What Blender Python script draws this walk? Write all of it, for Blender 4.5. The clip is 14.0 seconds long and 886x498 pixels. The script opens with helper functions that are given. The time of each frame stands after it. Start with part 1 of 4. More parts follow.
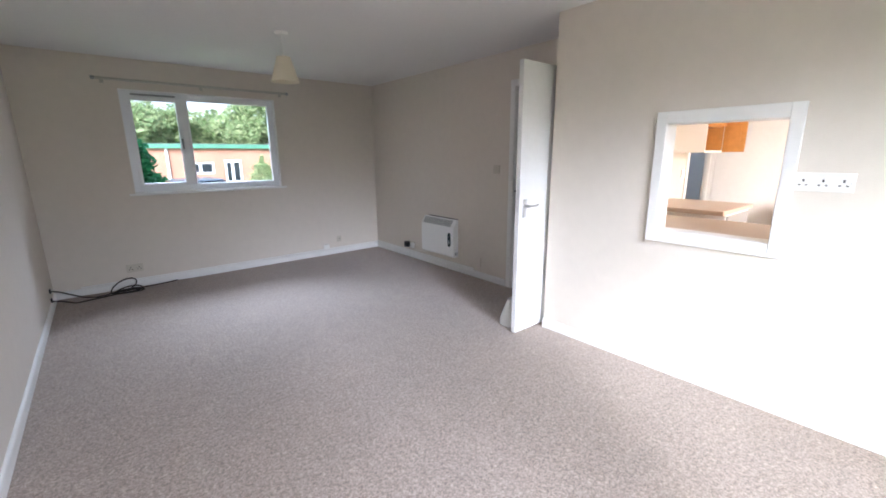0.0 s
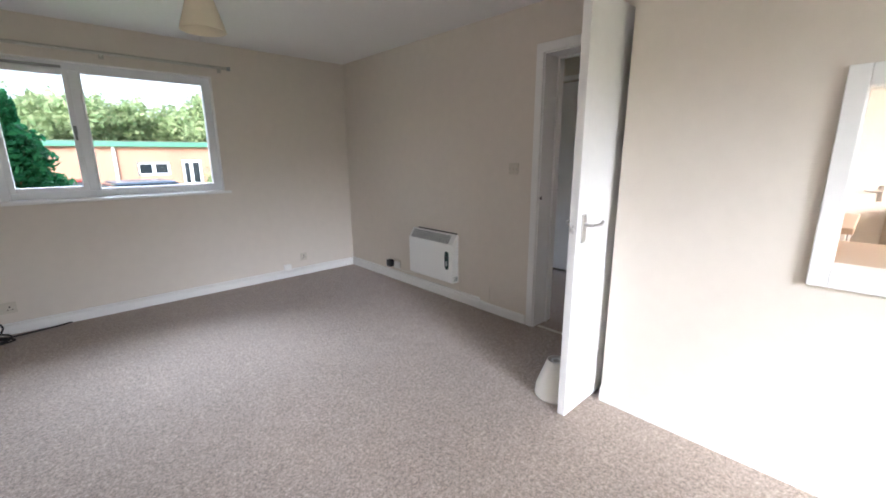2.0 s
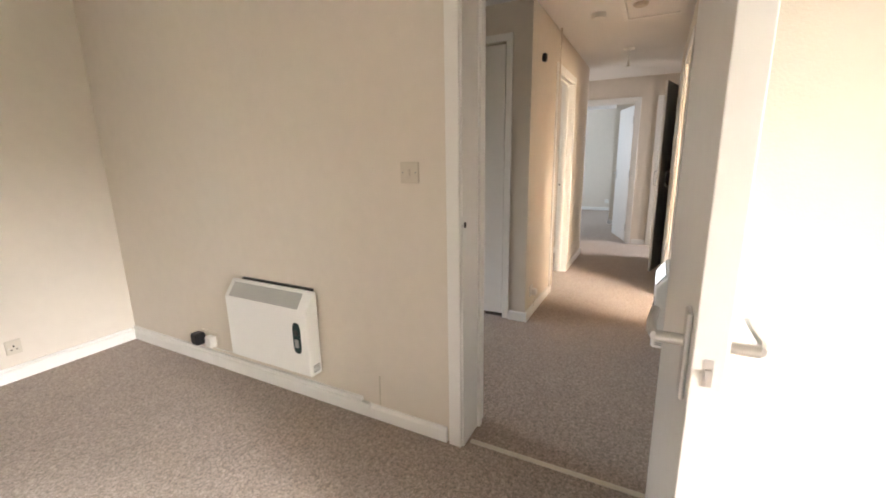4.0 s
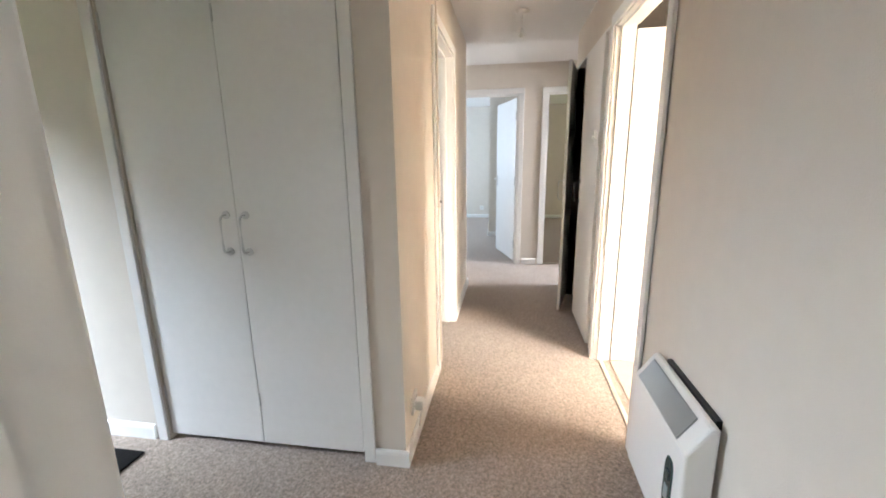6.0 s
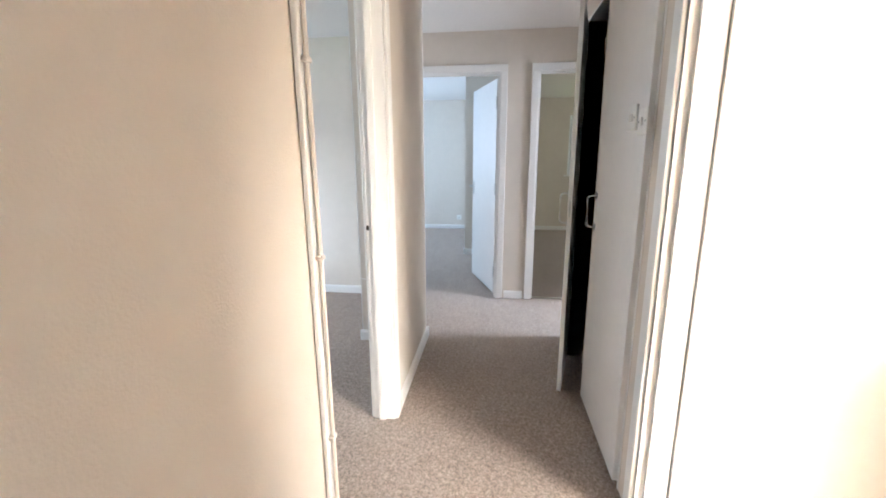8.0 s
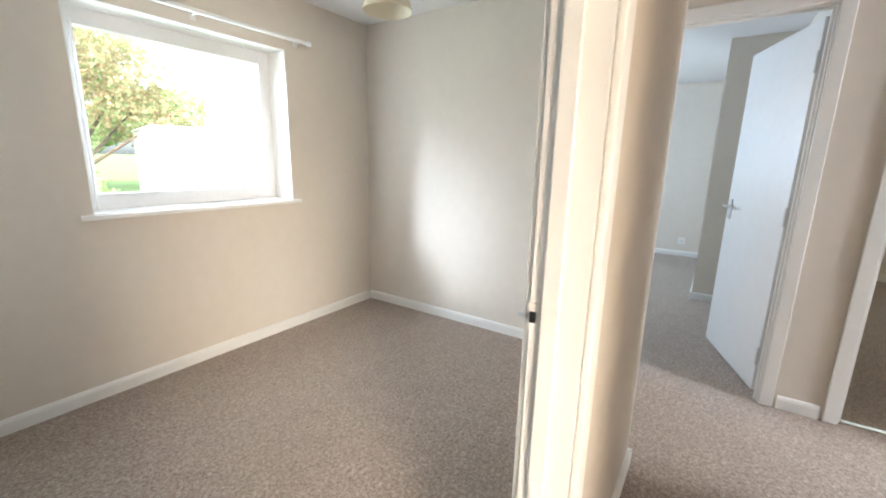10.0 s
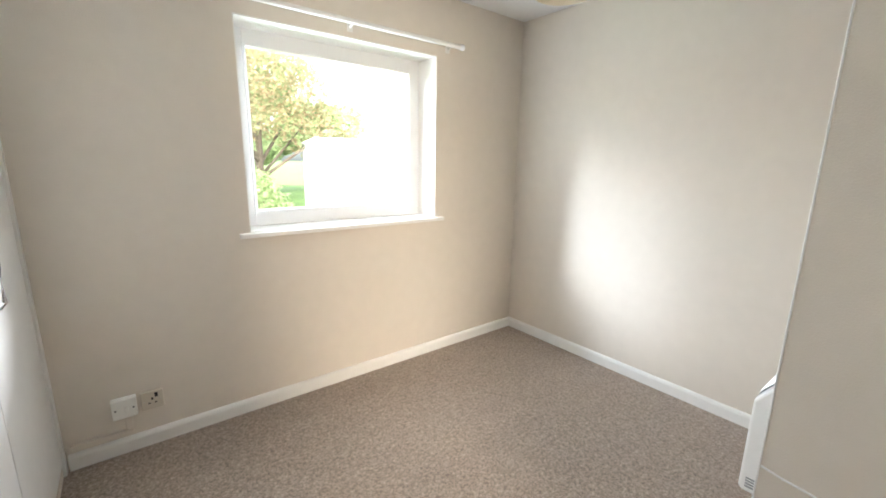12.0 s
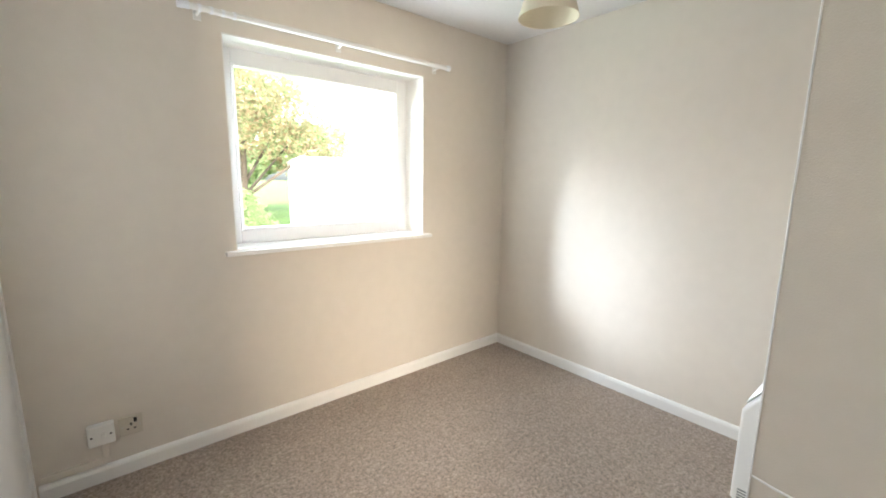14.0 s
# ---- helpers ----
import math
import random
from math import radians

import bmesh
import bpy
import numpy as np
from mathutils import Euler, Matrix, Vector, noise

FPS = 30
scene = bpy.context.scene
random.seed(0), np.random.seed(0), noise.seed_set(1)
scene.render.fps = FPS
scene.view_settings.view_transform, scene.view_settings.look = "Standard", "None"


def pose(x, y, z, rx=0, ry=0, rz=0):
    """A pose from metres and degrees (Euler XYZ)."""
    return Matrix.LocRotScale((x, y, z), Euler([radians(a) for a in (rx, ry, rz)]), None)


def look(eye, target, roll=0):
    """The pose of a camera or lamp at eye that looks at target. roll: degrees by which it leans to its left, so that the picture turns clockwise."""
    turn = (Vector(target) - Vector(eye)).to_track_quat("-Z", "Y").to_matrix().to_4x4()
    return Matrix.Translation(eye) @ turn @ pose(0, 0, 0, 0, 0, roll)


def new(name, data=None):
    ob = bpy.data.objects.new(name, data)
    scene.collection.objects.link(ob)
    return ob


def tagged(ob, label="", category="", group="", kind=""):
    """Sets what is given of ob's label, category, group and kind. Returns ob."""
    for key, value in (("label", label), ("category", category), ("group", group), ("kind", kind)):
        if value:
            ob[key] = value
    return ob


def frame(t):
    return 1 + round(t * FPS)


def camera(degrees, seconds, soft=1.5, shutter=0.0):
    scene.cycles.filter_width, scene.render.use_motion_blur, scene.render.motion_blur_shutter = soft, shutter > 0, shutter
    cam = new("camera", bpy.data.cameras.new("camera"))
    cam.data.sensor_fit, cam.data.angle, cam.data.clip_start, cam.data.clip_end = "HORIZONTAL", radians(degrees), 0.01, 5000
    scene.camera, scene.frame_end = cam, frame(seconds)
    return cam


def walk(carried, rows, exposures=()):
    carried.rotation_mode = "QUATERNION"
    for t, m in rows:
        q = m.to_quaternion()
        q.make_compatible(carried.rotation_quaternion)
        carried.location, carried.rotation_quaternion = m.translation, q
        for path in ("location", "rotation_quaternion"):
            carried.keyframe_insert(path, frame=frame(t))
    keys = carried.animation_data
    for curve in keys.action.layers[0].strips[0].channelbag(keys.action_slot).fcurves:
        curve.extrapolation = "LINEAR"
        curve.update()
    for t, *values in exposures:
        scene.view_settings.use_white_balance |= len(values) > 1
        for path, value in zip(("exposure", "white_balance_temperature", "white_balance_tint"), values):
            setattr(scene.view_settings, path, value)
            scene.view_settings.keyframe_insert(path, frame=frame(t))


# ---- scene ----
cam = camera(94.9, 14.0, soft=1.8)
PATH = [
    (0, (0.092, -0.035, 1.357), (1.339, 1.462, 0.905), -0.4),
    (0.5, (0.156, 0.077, 1.307), (1.399, 1.58, 0.863), 0.0),
    (1, (0.278, 0.356, 1.314), (1.523, 1.857, 0.87), -0.0),
    (1.5, (0.429, 0.628, 1.312), (1.704, 2.103, 0.866), -0.1),
    (2, (0.689, 0.938, 1.305), (2.021, 2.361, 0.857), -0.3),
    (2.5, (0.897, 1.244, 1.28), (2.315, 2.584, 0.838), -0.5),
    (3, (1.121, 1.52, 1.285), (2.644, 2.74, 0.849), -0.7),
    (3.5, (1.455, 1.751, 1.241), (3.091, 2.823, 0.821), -0.7),
    (3.7, (1.58, 1.839, 1.249), (3.257, 2.842, 0.824), -0.8),
    (5.8, (3.118, 2.355, 1.281), (5.036, 2.707, 0.839), -0.8),
    (6, (3.269, 2.369, 1.29), (5.195, 2.68, 0.85), -0.8),
    (6.5, (3.608, 2.345, 1.291), (5.545, 2.574, 0.848), -0.7),
    (7, (3.946, 2.315, 1.3), (5.889, 2.491, 0.861), -0.5),
    (7.2, (4.059, 2.309, 1.283), (6.003, 2.478, 0.846), -0.6),
    (9.3, (5.291, 2.433, 1.256), (7.119, 3.128, 0.837), 0.9),
    (9.5, (5.382, 2.485, 1.267), (7.163, 3.291, 0.844), 1.0),
    (10, (5.583, 2.608, 1.258), (7.21, 3.689, 0.828), 1.2),
    (10.5, (5.725, 2.732, 1.269), (7.159, 4.058, 0.837), 1.6),
    (11, (5.762, 2.855, 1.285), (7.04, 4.333, 0.857), 1.4),
    (11.5, (5.794, 2.926, 1.306), (7.006, 4.458, 0.878), 1.2),
    (12, (5.803, 2.982, 1.314), (7.012, 4.519, 0.896), 0.9),
    (12.5, (5.797, 3.002, 1.314), (7.025, 4.529, 0.917), 0.7),
    (13, (5.785, 3.006, 1.314), (7.037, 4.522, 0.942), 0.8),
    (13.5, (5.784, 2.996, 1.306), (7.047, 4.508, 0.961), 0.7),
    (14, (5.786, 2.986, 1.305), (7.059, 4.493, 0.975), 0.7),
]
EXPOSURES = [(0.0, 1.28, 5400, 16), (1.5, 1.38, 5550, 15), (2.5, 1.55, 5850, 15), (3.7, 2.25, 6600, 15), (5.8, 2.95, 5900, 11),
             (7.2, 2.88, 5550, 10), (9.3, 2.58, 5300, 11), (10.0, 2.62, 5950, 10), (10.5, 2.66, 6100, 10), (14.0, 2.72, 6150, 10)]
walk(cam, [(t, look(eye, target, roll)) for t, eye, target, roll in PATH], EXPOSURES)

# ---- world, sun, lamps that stand in for skylight ----
SUN_WAY = Vector((0.72, 0.82, -0.56)).normalized()      # the way the sunlight goes
world = bpy.data.worlds.new("sky")
scene.world = world
world.use_nodes = True
wn = world.node_tree.nodes
sky = wn.new("ShaderNodeTexSky")
sky.sky_type, sky.sun_disc = "NISHITA", False
sky.sun_elevation = math.asin(-SUN_WAY.z)
sky.sun_rotation = math.atan2(-SUN_WAY.x, -SUN_WAY.y)
sky.air_density, sky.dust_density = 1.0, 4.0
wn["Background"].inputs["Strength"].default_value = 0.13
haze = wn.new("ShaderNodeHueSaturation")        # thin high cloud
haze.inputs["Saturation"].default_value, haze.inputs["Value"].default_value = 0.35, 2.1
world.node_tree.links.new(sky.outputs["Color"], haze.inputs["Color"])
world.node_tree.links.new(haze.outputs["Color"], wn["Background"].inputs["Color"])

sun = new("sun", bpy.data.lights.new("sun", "SUN"))
sun.data.energy, sun.data.angle, sun.data.color = 0.55, radians(4.0), (1.0, 0.92, 0.80)
sun.matrix_world = look((0, -20, 14), Vector((0, -20, 14)) + SUN_WAY)


def sky_lamp(x, y, z, w, h, way, power, color, spread=180):
    """An area lamp in place of skylight, set in an opening or added outdoors."""
    lamp = new("sky_lamp", bpy.data.lights.new("sky_lamp", "AREA"))
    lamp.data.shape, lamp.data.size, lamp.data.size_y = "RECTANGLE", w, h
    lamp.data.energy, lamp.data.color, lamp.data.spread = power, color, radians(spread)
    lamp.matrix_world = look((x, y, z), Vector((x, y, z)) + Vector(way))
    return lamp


COOL, SOFT = (0.84, 0.92, 1.0), (0.98, 0.98, 1.0)
sky_lamp(0.75, -0.90, 1.15, 0.7, 1.6, (-0.5, 0.7, -1), 20, SOFT, 110)       # living room, patio door
sky_lamp(0.1, -5.2, 2.95, 1.5, 1.3, (0.25, 1, -0.34), 19, SOFT, 44)    # added lamp outdoors, for bright haze low in the sky behind the patio door
sky_lamp(1.2, 9.2, 4.5, 4.4, 2.2, (-0.5, -0.8, -0.48), 600, COOL)       # added lamp outdoors, for bright sky low over the front of the house
sky_lamp(3.9, -0.90, 1.5, 1.5, 0.95, (0.55, 0.8, -0.35), 30, (1.0, 0.77, 0.54), 130)  # kitchen window
sky_lamp(4.7, 8.2, 3.2, 2.6, 2.0, (2.5, -2.8, -1.5), 42, SOFT)          # added lamp outdoors, for low sky in front of the small bedroom window
sky_lamp(10.9, 8.0, 2.1, 1.9, 1.2, (-0.84, -0.62, -0.12), 190, SOFT)     # added lamp outdoors, for low sky to the side of it
sky_lamp(10.2, 5.05, 1.45, 1.4, 0.95, (0, -1, 0), 10, (0.70, 0.85, 1.0))  # front bedroom, added lamp for an unseen window that is not built
sky_lamp(10.4, -0.80, 1.5, 1.4, 0.95, (0, 1, 0), 2.5, (1.0, 0.93, 0.7))  # back bedroom, added fill lamp at a rear wall without a window
sky_lamp(7.6, -0.85, 1.6, 0.6, 0.8, (0, 1, -0.1), 24, SOFT)         # bathroom window
sky_lamp(3.99, 5.22, 1.3, 0.4, 1.2, (0.02, -1, -0.3), 0.6, COOL, 48)          # glazed entrance door
sky_lamp(6.87, 5.20, 1.45, 0.95, 0.8, (0, -1, 0.05), 2.6, COOL)           # small bedroom window

# ---- materials ----


def material(name, color, rough=0.6, metal=0.0, vary=0.06, grain=40.0, stain=1.2, bump=0.02, bump_scale=120.0, spec=0.4):
    """A surface with variation at two scales and a fine relief."""
    m = bpy.data.materials.new(name)
    m.use_nodes = True
    n, l = m.node_tree.nodes, m.node_tree.links
    b = n["Principled BSDF"]
    b.inputs["Roughness"].default_value, b.inputs["Metallic"].default_value = rough, metal
    b.inputs["Specular IOR Level"].default_value = spec
    co = n.new("ShaderNodeTexCoord")
    big, fine, rel = (n.new("ShaderNodeTexNoise") for _ in range(3))
    for t, s, d in ((big, stain, 4), (fine, grain, 3), (rel, bump_scale, 2)):
        t.inputs["Scale"].default_value, t.inputs["Detail"].default_value = s, d
        l.new(co.outputs["Object"], t.inputs["Vector"])
    mix = n.new("ShaderNodeMath")
    mix.operation = "ADD"
    l.new(big.outputs["Fac"], mix.inputs[0])
    l.new(fine.outputs["Fac"], mix.inputs[1])
    ramp = n.new("ShaderNodeMapRange")
    ramp.inputs["From Min"].default_value, ramp.inputs["From Max"].default_value = 0.6, 1.4
    ramp.inputs["To Min"].default_value, ramp.inputs["To Max"].default_value = 1 - vary, 1 + vary
    l.new(mix.outputs[0], ramp.inputs["Value"])
    tint = n.new("ShaderNodeVectorMath")
    tint.operation = "SCALE"
    tint.inputs[0].default_value = color
    l.new(ramp.outputs[0], tint.inputs["Scale"])
    l.new(tint.outputs[0], b.inputs["Base Color"])
    bp = n.new("ShaderNodeBump")
    bp.inputs["Strength"].default_value, bp.inputs["Distance"].default_value = 0.5, bump
    l.new(rel.outputs["Fac"], bp.inputs["Height"])
    l.new(bp.outputs["Normal"], b.inputs["Normal"])
    return m


def carpet_material():
    """Twist-pile carpet: light and dark tufts a few millimetres wide, with broad traffic shading."""
    m = material("carpet_pile", (0.34, 0.273, 0.222), 0.95, vary=0.10, grain=9.0, stain=0.9, bump=0.006, bump_scale=260.0, spec=0.1)
    n, l = m.node_tree.nodes, m.node_tree.links
    b = n["Principled BSDF"]
    base = b.inputs["Base Color"].links[0].from_socket
    co = next(k for k in n if k.type == "TEX_COORD")
    tuft, clump = n.new("ShaderNodeTexVoronoi"), n.new("ShaderNodeTexNoise")
    tuft.inputs["Scale"].default_value = 190.0
    clump.inputs["Scale"].default_value, clump.inputs["Detail"].default_value = 60.0, 5.0
    for t in (tuft, clump):
        l.new(co.outputs["Object"], t.inputs["Vector"])
    sep = n.new("ShaderNodeSeparateColor")
    l.new(tuft.outputs["Color"], sep.inputs[0])
    f1, f2 = n.new("ShaderNodeMapRange"), n.new("ShaderNodeMapRange")
    f1.inputs["To Min"].default_value, f1.inputs["To Max"].default_value = 0.68, 1.32
    f2.inputs["From Min"].default_value, f2.inputs["From Max"].default_value = 0.3, 0.7
    f2.inputs["To Min"].default_value, f2.inputs["To Max"].default_value = 0.74, 1.26
    l.new(sep.outputs[0], f1.inputs["Value"])
    l.new(clump.outputs["Fac"], f2.inputs["Value"])
    mul = n.new("ShaderNodeMath")
    mul.operation = "MULTIPLY"
    l.new(f1.outputs[0], mul.inputs[0])
    l.new(f2.outputs[0], mul.inputs[1])
    out = n.new("ShaderNodeVectorMath")
    out.operation = "SCALE"
    l.new(base, out.inputs[0])
    l.new(mul.outputs[0], out.inputs["Scale"])
    l.new(out.outputs[0], b.inputs["Base Color"])
    b.inputs["Sheen Weight"].default_value, b.inputs["Sheen Roughness"].default_value = 0.25, 0.5
    return m


def glass_material():
    m = bpy.data.materials.new("window_glass")
    m.use_nodes = True
    n, l = m.node_tree.nodes, m.node_tree.links
    n.clear()
    out, mix = n.new("ShaderNodeOutputMaterial"), n.new("ShaderNodeMixShader")
    clear, gloss, fr = n.new("ShaderNodeBsdfTransparent"), n.new("ShaderNodeBsdfGlossy"), n.new("ShaderNodeFresnel")
    clear.inputs["Color"].default_value = (0.93, 0.96, 0.95, 1)
    gloss.inputs["Roughness"].default_value = 0.02
    fr.inputs["IOR"].default_value = 1.1
    l.new(fr.outputs[0], mix.inputs[0])
    l.new(clear.outputs[0], mix.inputs[1])
    l.new(gloss.outputs[0], mix.inputs[2])
    l.new(mix.outputs[0], out.inputs[0])
    return m


def leaf_material(name, a, b2, rough=0.6):
    """Leaves that differ from one to the next and let some light through."""
    m = bpy.data.materials.new(name)
    m.use_nodes = True
    n, l = m.node_tree.nodes, m.node_tree.links
    p = n["Principled BSDF"]
    p.inputs["Roughness"].default_value, p.inputs["Specular IOR Level"].default_value = rough, 0.1
    g, r = n.new("ShaderNodeNewGeometry"), n.new("ShaderNodeValToRGB")
    r.color_ramp.elements[0].color, r.color_ramp.elements[1].color = (*a, 1), (*b2, 1)
    l.new(g.outputs["Random Per Island"], r.inputs[0])
    l.new(r.outputs[0], p.inputs["Base Color"])
    tr, mix = n.new("ShaderNodeBsdfTranslucent"), n.new("ShaderNodeMixShader")
    l.new(r.outputs[0], tr.inputs["Color"])
    mix.inputs[0].default_value = 0.45
    l.new(p.outputs[0], mix.inputs[1])
    l.new(tr.outputs[0], mix.inputs[2])
    l.new(mix.outputs[0], n["Material Output"].inputs[0])
    return m


WALL = material("cream_emulsion", (0.69, 0.63, 0.55), 0.75, vary=0.03, grain=14, stain=0.7, bump=0.0015, bump_scale=220, spec=0.25)
CEIL = material("white_ceiling_paint", (0.80, 0.79, 0.77), 0.85, vary=0.03, stain=0.5, bump=0.003, bump_scale=160, spec=0.2)
GLOSS = material("white_gloss_paint", (0.80, 0.79, 0.76), 0.32, vary=0.025, grain=18, stain=2.0, bump=0.0008, bump_scale=90, spec=0.5)
DOOR = material("white_satin_door_paint", (0.78, 0.77, 0.745), 0.38, vary=0.03, grain=25, stain=1.5, bump=0.0006, bump_scale=60, spec=0.5)
UPVC = material("white_upvc", (0.82, 0.83, 0.84), 0.3, vary=0.015, stain=2, bump=0.0003, spec=0.5)
PLASTIC = material("white_socket_plastic", (0.80, 0.79, 0.75), 0.35, vary=0.02, bump=0.0002, spec=0.5)
POLE = material("dull_grey_beige_pole", (0.46, 0.44, 0.39), 0.5, vary=0.15, grain=30, bump=0.0005)
CREAMED = material("yellowed_socket_plastic", (0.58, 0.53, 0.44), 0.4, vary=0.04, bump=0.0002, spec=0.5)
ENAMEL = material("white_heater_enamel", (0.82, 0.82, 0.80), 0.28, vary=0.015, bump=0.0003, spec=0.5)
GRILLE = material("grey_heater_grille", (0.27, 0.285, 0.285), 0.45, vary=0.08, bump=0.0005)
DIAL = material("dark_green_control_panel", (0.035, 0.06, 0.06), 0.2, vary=0.1, bump=0.0002)
BLACK = material("black_plastic", (0.012, 0.012, 0.013), 0.35, vary=0.2, bump=0.0005)
RUBBER = material("black_cable_sheath", (0.015, 0.014, 0.014), 0.5, vary=0.2, bump=0.0005)
MATTING = material("black_coir_mat", (0.012, 0.011, 0.011), 0.95, vary=0.4, grain=180, bump=0.006, bump_scale=300, spec=0.1)
STEEL = material("brushed_aluminium", (0.62, 0.62, 0.61), 0.32, 1.0, vary=0.06, grain=90, bump=0.0003)
CHROME = material("worn_chrome", (0.66, 0.66, 0.66), 0.2, 1.0, vary=0.08, grain=60, bump=0.0004)
BRASS = material("threshold_strip_metal", (0.66, 0.62, 0.54), 0.3, 1.0, vary=0.1, grain=60, bump=0.0004)
SHADE = material("cream_fabric_shade", (0.74, 0.67, 0.52), 0.85, vary=0.05, grain=200, bump=0.0006, bump_scale=500)
PALESHADE = material("white_fabric_shade", (0.78, 0.75, 0.68), 0.85, vary=0.04, grain=200, bump=0.0006, bump_scale=500)
PAPER = material("white_paper", (0.80, 0.79, 0.77), 0.8, vary=0.03, bump=0.0003)
# near black: the shade inside cupboards put into the colour; the wardrobe plinth shares it
SHADE_BLACK = material("shade_black_recess", (0.02, 0.016, 0.013), 0.8, vary=0.3, bump=0.002)
PINE = material("varnished_orange_pine", (0.50, 0.235, 0.06), 0.35, vary=0.16, grain=22, stain=4, bump=0.0008)
WORKTOP = material("beige_laminate_worktop", (0.52, 0.42, 0.33), 0.35, vary=0.08, grain=160, bump=0.0003)
MELAMINE = material("white_melamine", (0.76, 0.72, 0.66), 0.4, vary=0.02, bump=0.0003)
LINO = material("kitchen_vinyl", (0.45, 0.38, 0.30), 0.45, vary=0.12, grain=30, bump=0.0006)
CARPET = carpet_material()
GLASS = glass_material()
BRICK = material("orange_brick", (0.47, 0.25, 0.17), 0.85, vary=0.2, grain=30, stain=0.8, bump=0.006, bump_scale=60)
GREENFELT = material("green_fascia", (0.10, 0.26, 0.17), 0.6, vary=0.12, bump=0.002)
ROOFFELT = material("roofing_felt", (0.12, 0.13, 0.12), 0.9, vary=0.2, bump=0.004)
GRASS = material("lawn", (0.15, 0.22, 0.05), 0.9, vary=0.35, grain=30, stain=0.5, bump=0.03, bump_scale=50)
TARMAC = material("tarmac", (0.09, 0.088, 0.085), 0.9, vary=0.2, grain=90, bump=0.006, bump_scale=160)
RENDER = material("white_masonry_paint", (0.82, 0.81, 0.79), 0.8, vary=0.04, bump=0.004)
CARPAINT = material("silver_blue_car_paint", (0.16, 0.20, 0.26), 0.25, 0.6, vary=0.03, bump=0.0001)
CARGLASS = material("car_glass", (0.02, 0.025, 0.03), 0.06, vary=0.05, bump=0.0001)
CARRED = material("red_car_paint", (0.36, 0.035, 0.03), 0.25, 0.2, vary=0.03, bump=0.0001)
BARK = material("bark", (0.10, 0.075, 0.055), 0.95, vary=0.3, grain=20, bump=0.02, bump_scale=30)
FENCE = material("larch_lap_fence_wood", (0.14, 0.08, 0.045), 0.8, vary=0.2, grain=25, bump=0.003)
LEAF_GREEN = leaf_material("green_leaves", (0.25, 0.35, 0.16), (0.46, 0.50, 0.27))
LEAF_CONIFER = leaf_material("conifer_leaves", (0.01, 0.06, 0.025), (0.025, 0.12, 0.04))
LEAF_AUTUMN = leaf_material("autumn_leaves", (0.20, 0.27, 0.12), (0.44, 0.29, 0.19))

# ---- mesh tools ----


def box(bm, x0, x1, y0, y1, z0, z1, bevel=0.0):
    r = bmesh.ops.create_cube(bm, size=1, matrix=Matrix.Translation(((x0 + x1) / 2, (y0 + y1) / 2, (z0 + z1) / 2))
                              @ Matrix.Diagonal((x1 - x0, y1 - y0, z1 - z0, 1)))
    if bevel:
        edges = list({e for v in r["verts"] for e in v.link_edges})
        bmesh.ops.bevel(bm, geom=edges, offset=bevel, segments=2, profile=0.5, affect="EDGES")


def cyl(bm, p0, p1, r0, r1=None, seg=16):
    p0, p1 = Vector(p0), Vector(p1)
    d = p1 - p0
    m = Matrix.Translation((p0 + p1) / 2) @ d.to_track_quat("Z", "Y").to_matrix().to_4x4()
    bmesh.ops.create_cone(bm, cap_ends=True, segments=seg, radius1=r0, radius2=r0 if r1 is None else r1, depth=d.length, matrix=m)


def lathe(bm, profile, seg=32, at=(0, 0, 0)):
    """Turns (radius, height) pairs about the upright axis."""
    rings = []
    for r, z in profile:
        rings.append([bm.verts.new((at[0] + r * math.cos(a * 2 * math.pi / seg), at[1] + r * math.sin(a * 2 * math.pi / seg), at[2] + z)) for a in range(seg)])
    for a, b in zip(rings, rings[1:]):
        for k in range(seg):
            bm.faces.new((a[k], a[(k + 1) % seg], b[(k + 1) % seg], b[k]))


def prism(bm, outline, x0, x1):
    """An outline in y and z, drawn out along x."""
    a = [bm.verts.new((x0, y, z)) for y, z in outline]
    b = [bm.verts.new((x1, y, z)) for y, z in outline]
    bm.faces.new(a[::-1])
    bm.faces.new(b)
    for k in range(len(a)):
        j = (k + 1) % len(a)
        bm.faces.new((a[k], a[j], b[j], b[k]))
    bmesh.ops.recalc_face_normals(bm, faces=bm.faces)


def tube(bm, points, r, seg=8):
    """A bent rod through points."""
    pts = [Vector(p) for p in points]
    rings = []
    for k, p in enumerate(pts):
        d = (pts[min(k + 1, len(pts) - 1)] - pts[max(k - 1, 0)]).normalized()
        q = d.to_track_quat("Z", "Y")
        rings.append([bm.verts.new(p + q @ Vector((r * math.cos(a * 2 * math.pi / seg), r * math.sin(a * 2 * math.pi / seg), 0))) for a in range(seg)])
    for a, b in zip(rings, rings[1:]):
        for k in range(seg):
            bm.faces.new((a[k], a[(k + 1) % seg], b[(k + 1) % seg], b[k]))
    bm.faces.new(rings[0][::-1])
    bm.faces.new(rings[-1])


def part(name, bm, mat, parent=None, label="", smooth=False):
    """Links a bmesh as one mesh object, under a thing or a part."""
    me = bpy.data.meshes.new(name)
    bmesh.ops.recalc_face_normals(bm, faces=bm.faces)
    bm.to_mesh(me)
    bm.free()
    me.materials.append(mat)
    if smooth:
        me.polygons.foreach_set("use_smooth", [True] * len(me.polygons))
        me.set_sharp_from_angle(angle=radians(35))
    ob = new(name, me)
    if parent is not None:
        ob.parent = parent
    if label:
        ob["label"] = label
    return ob


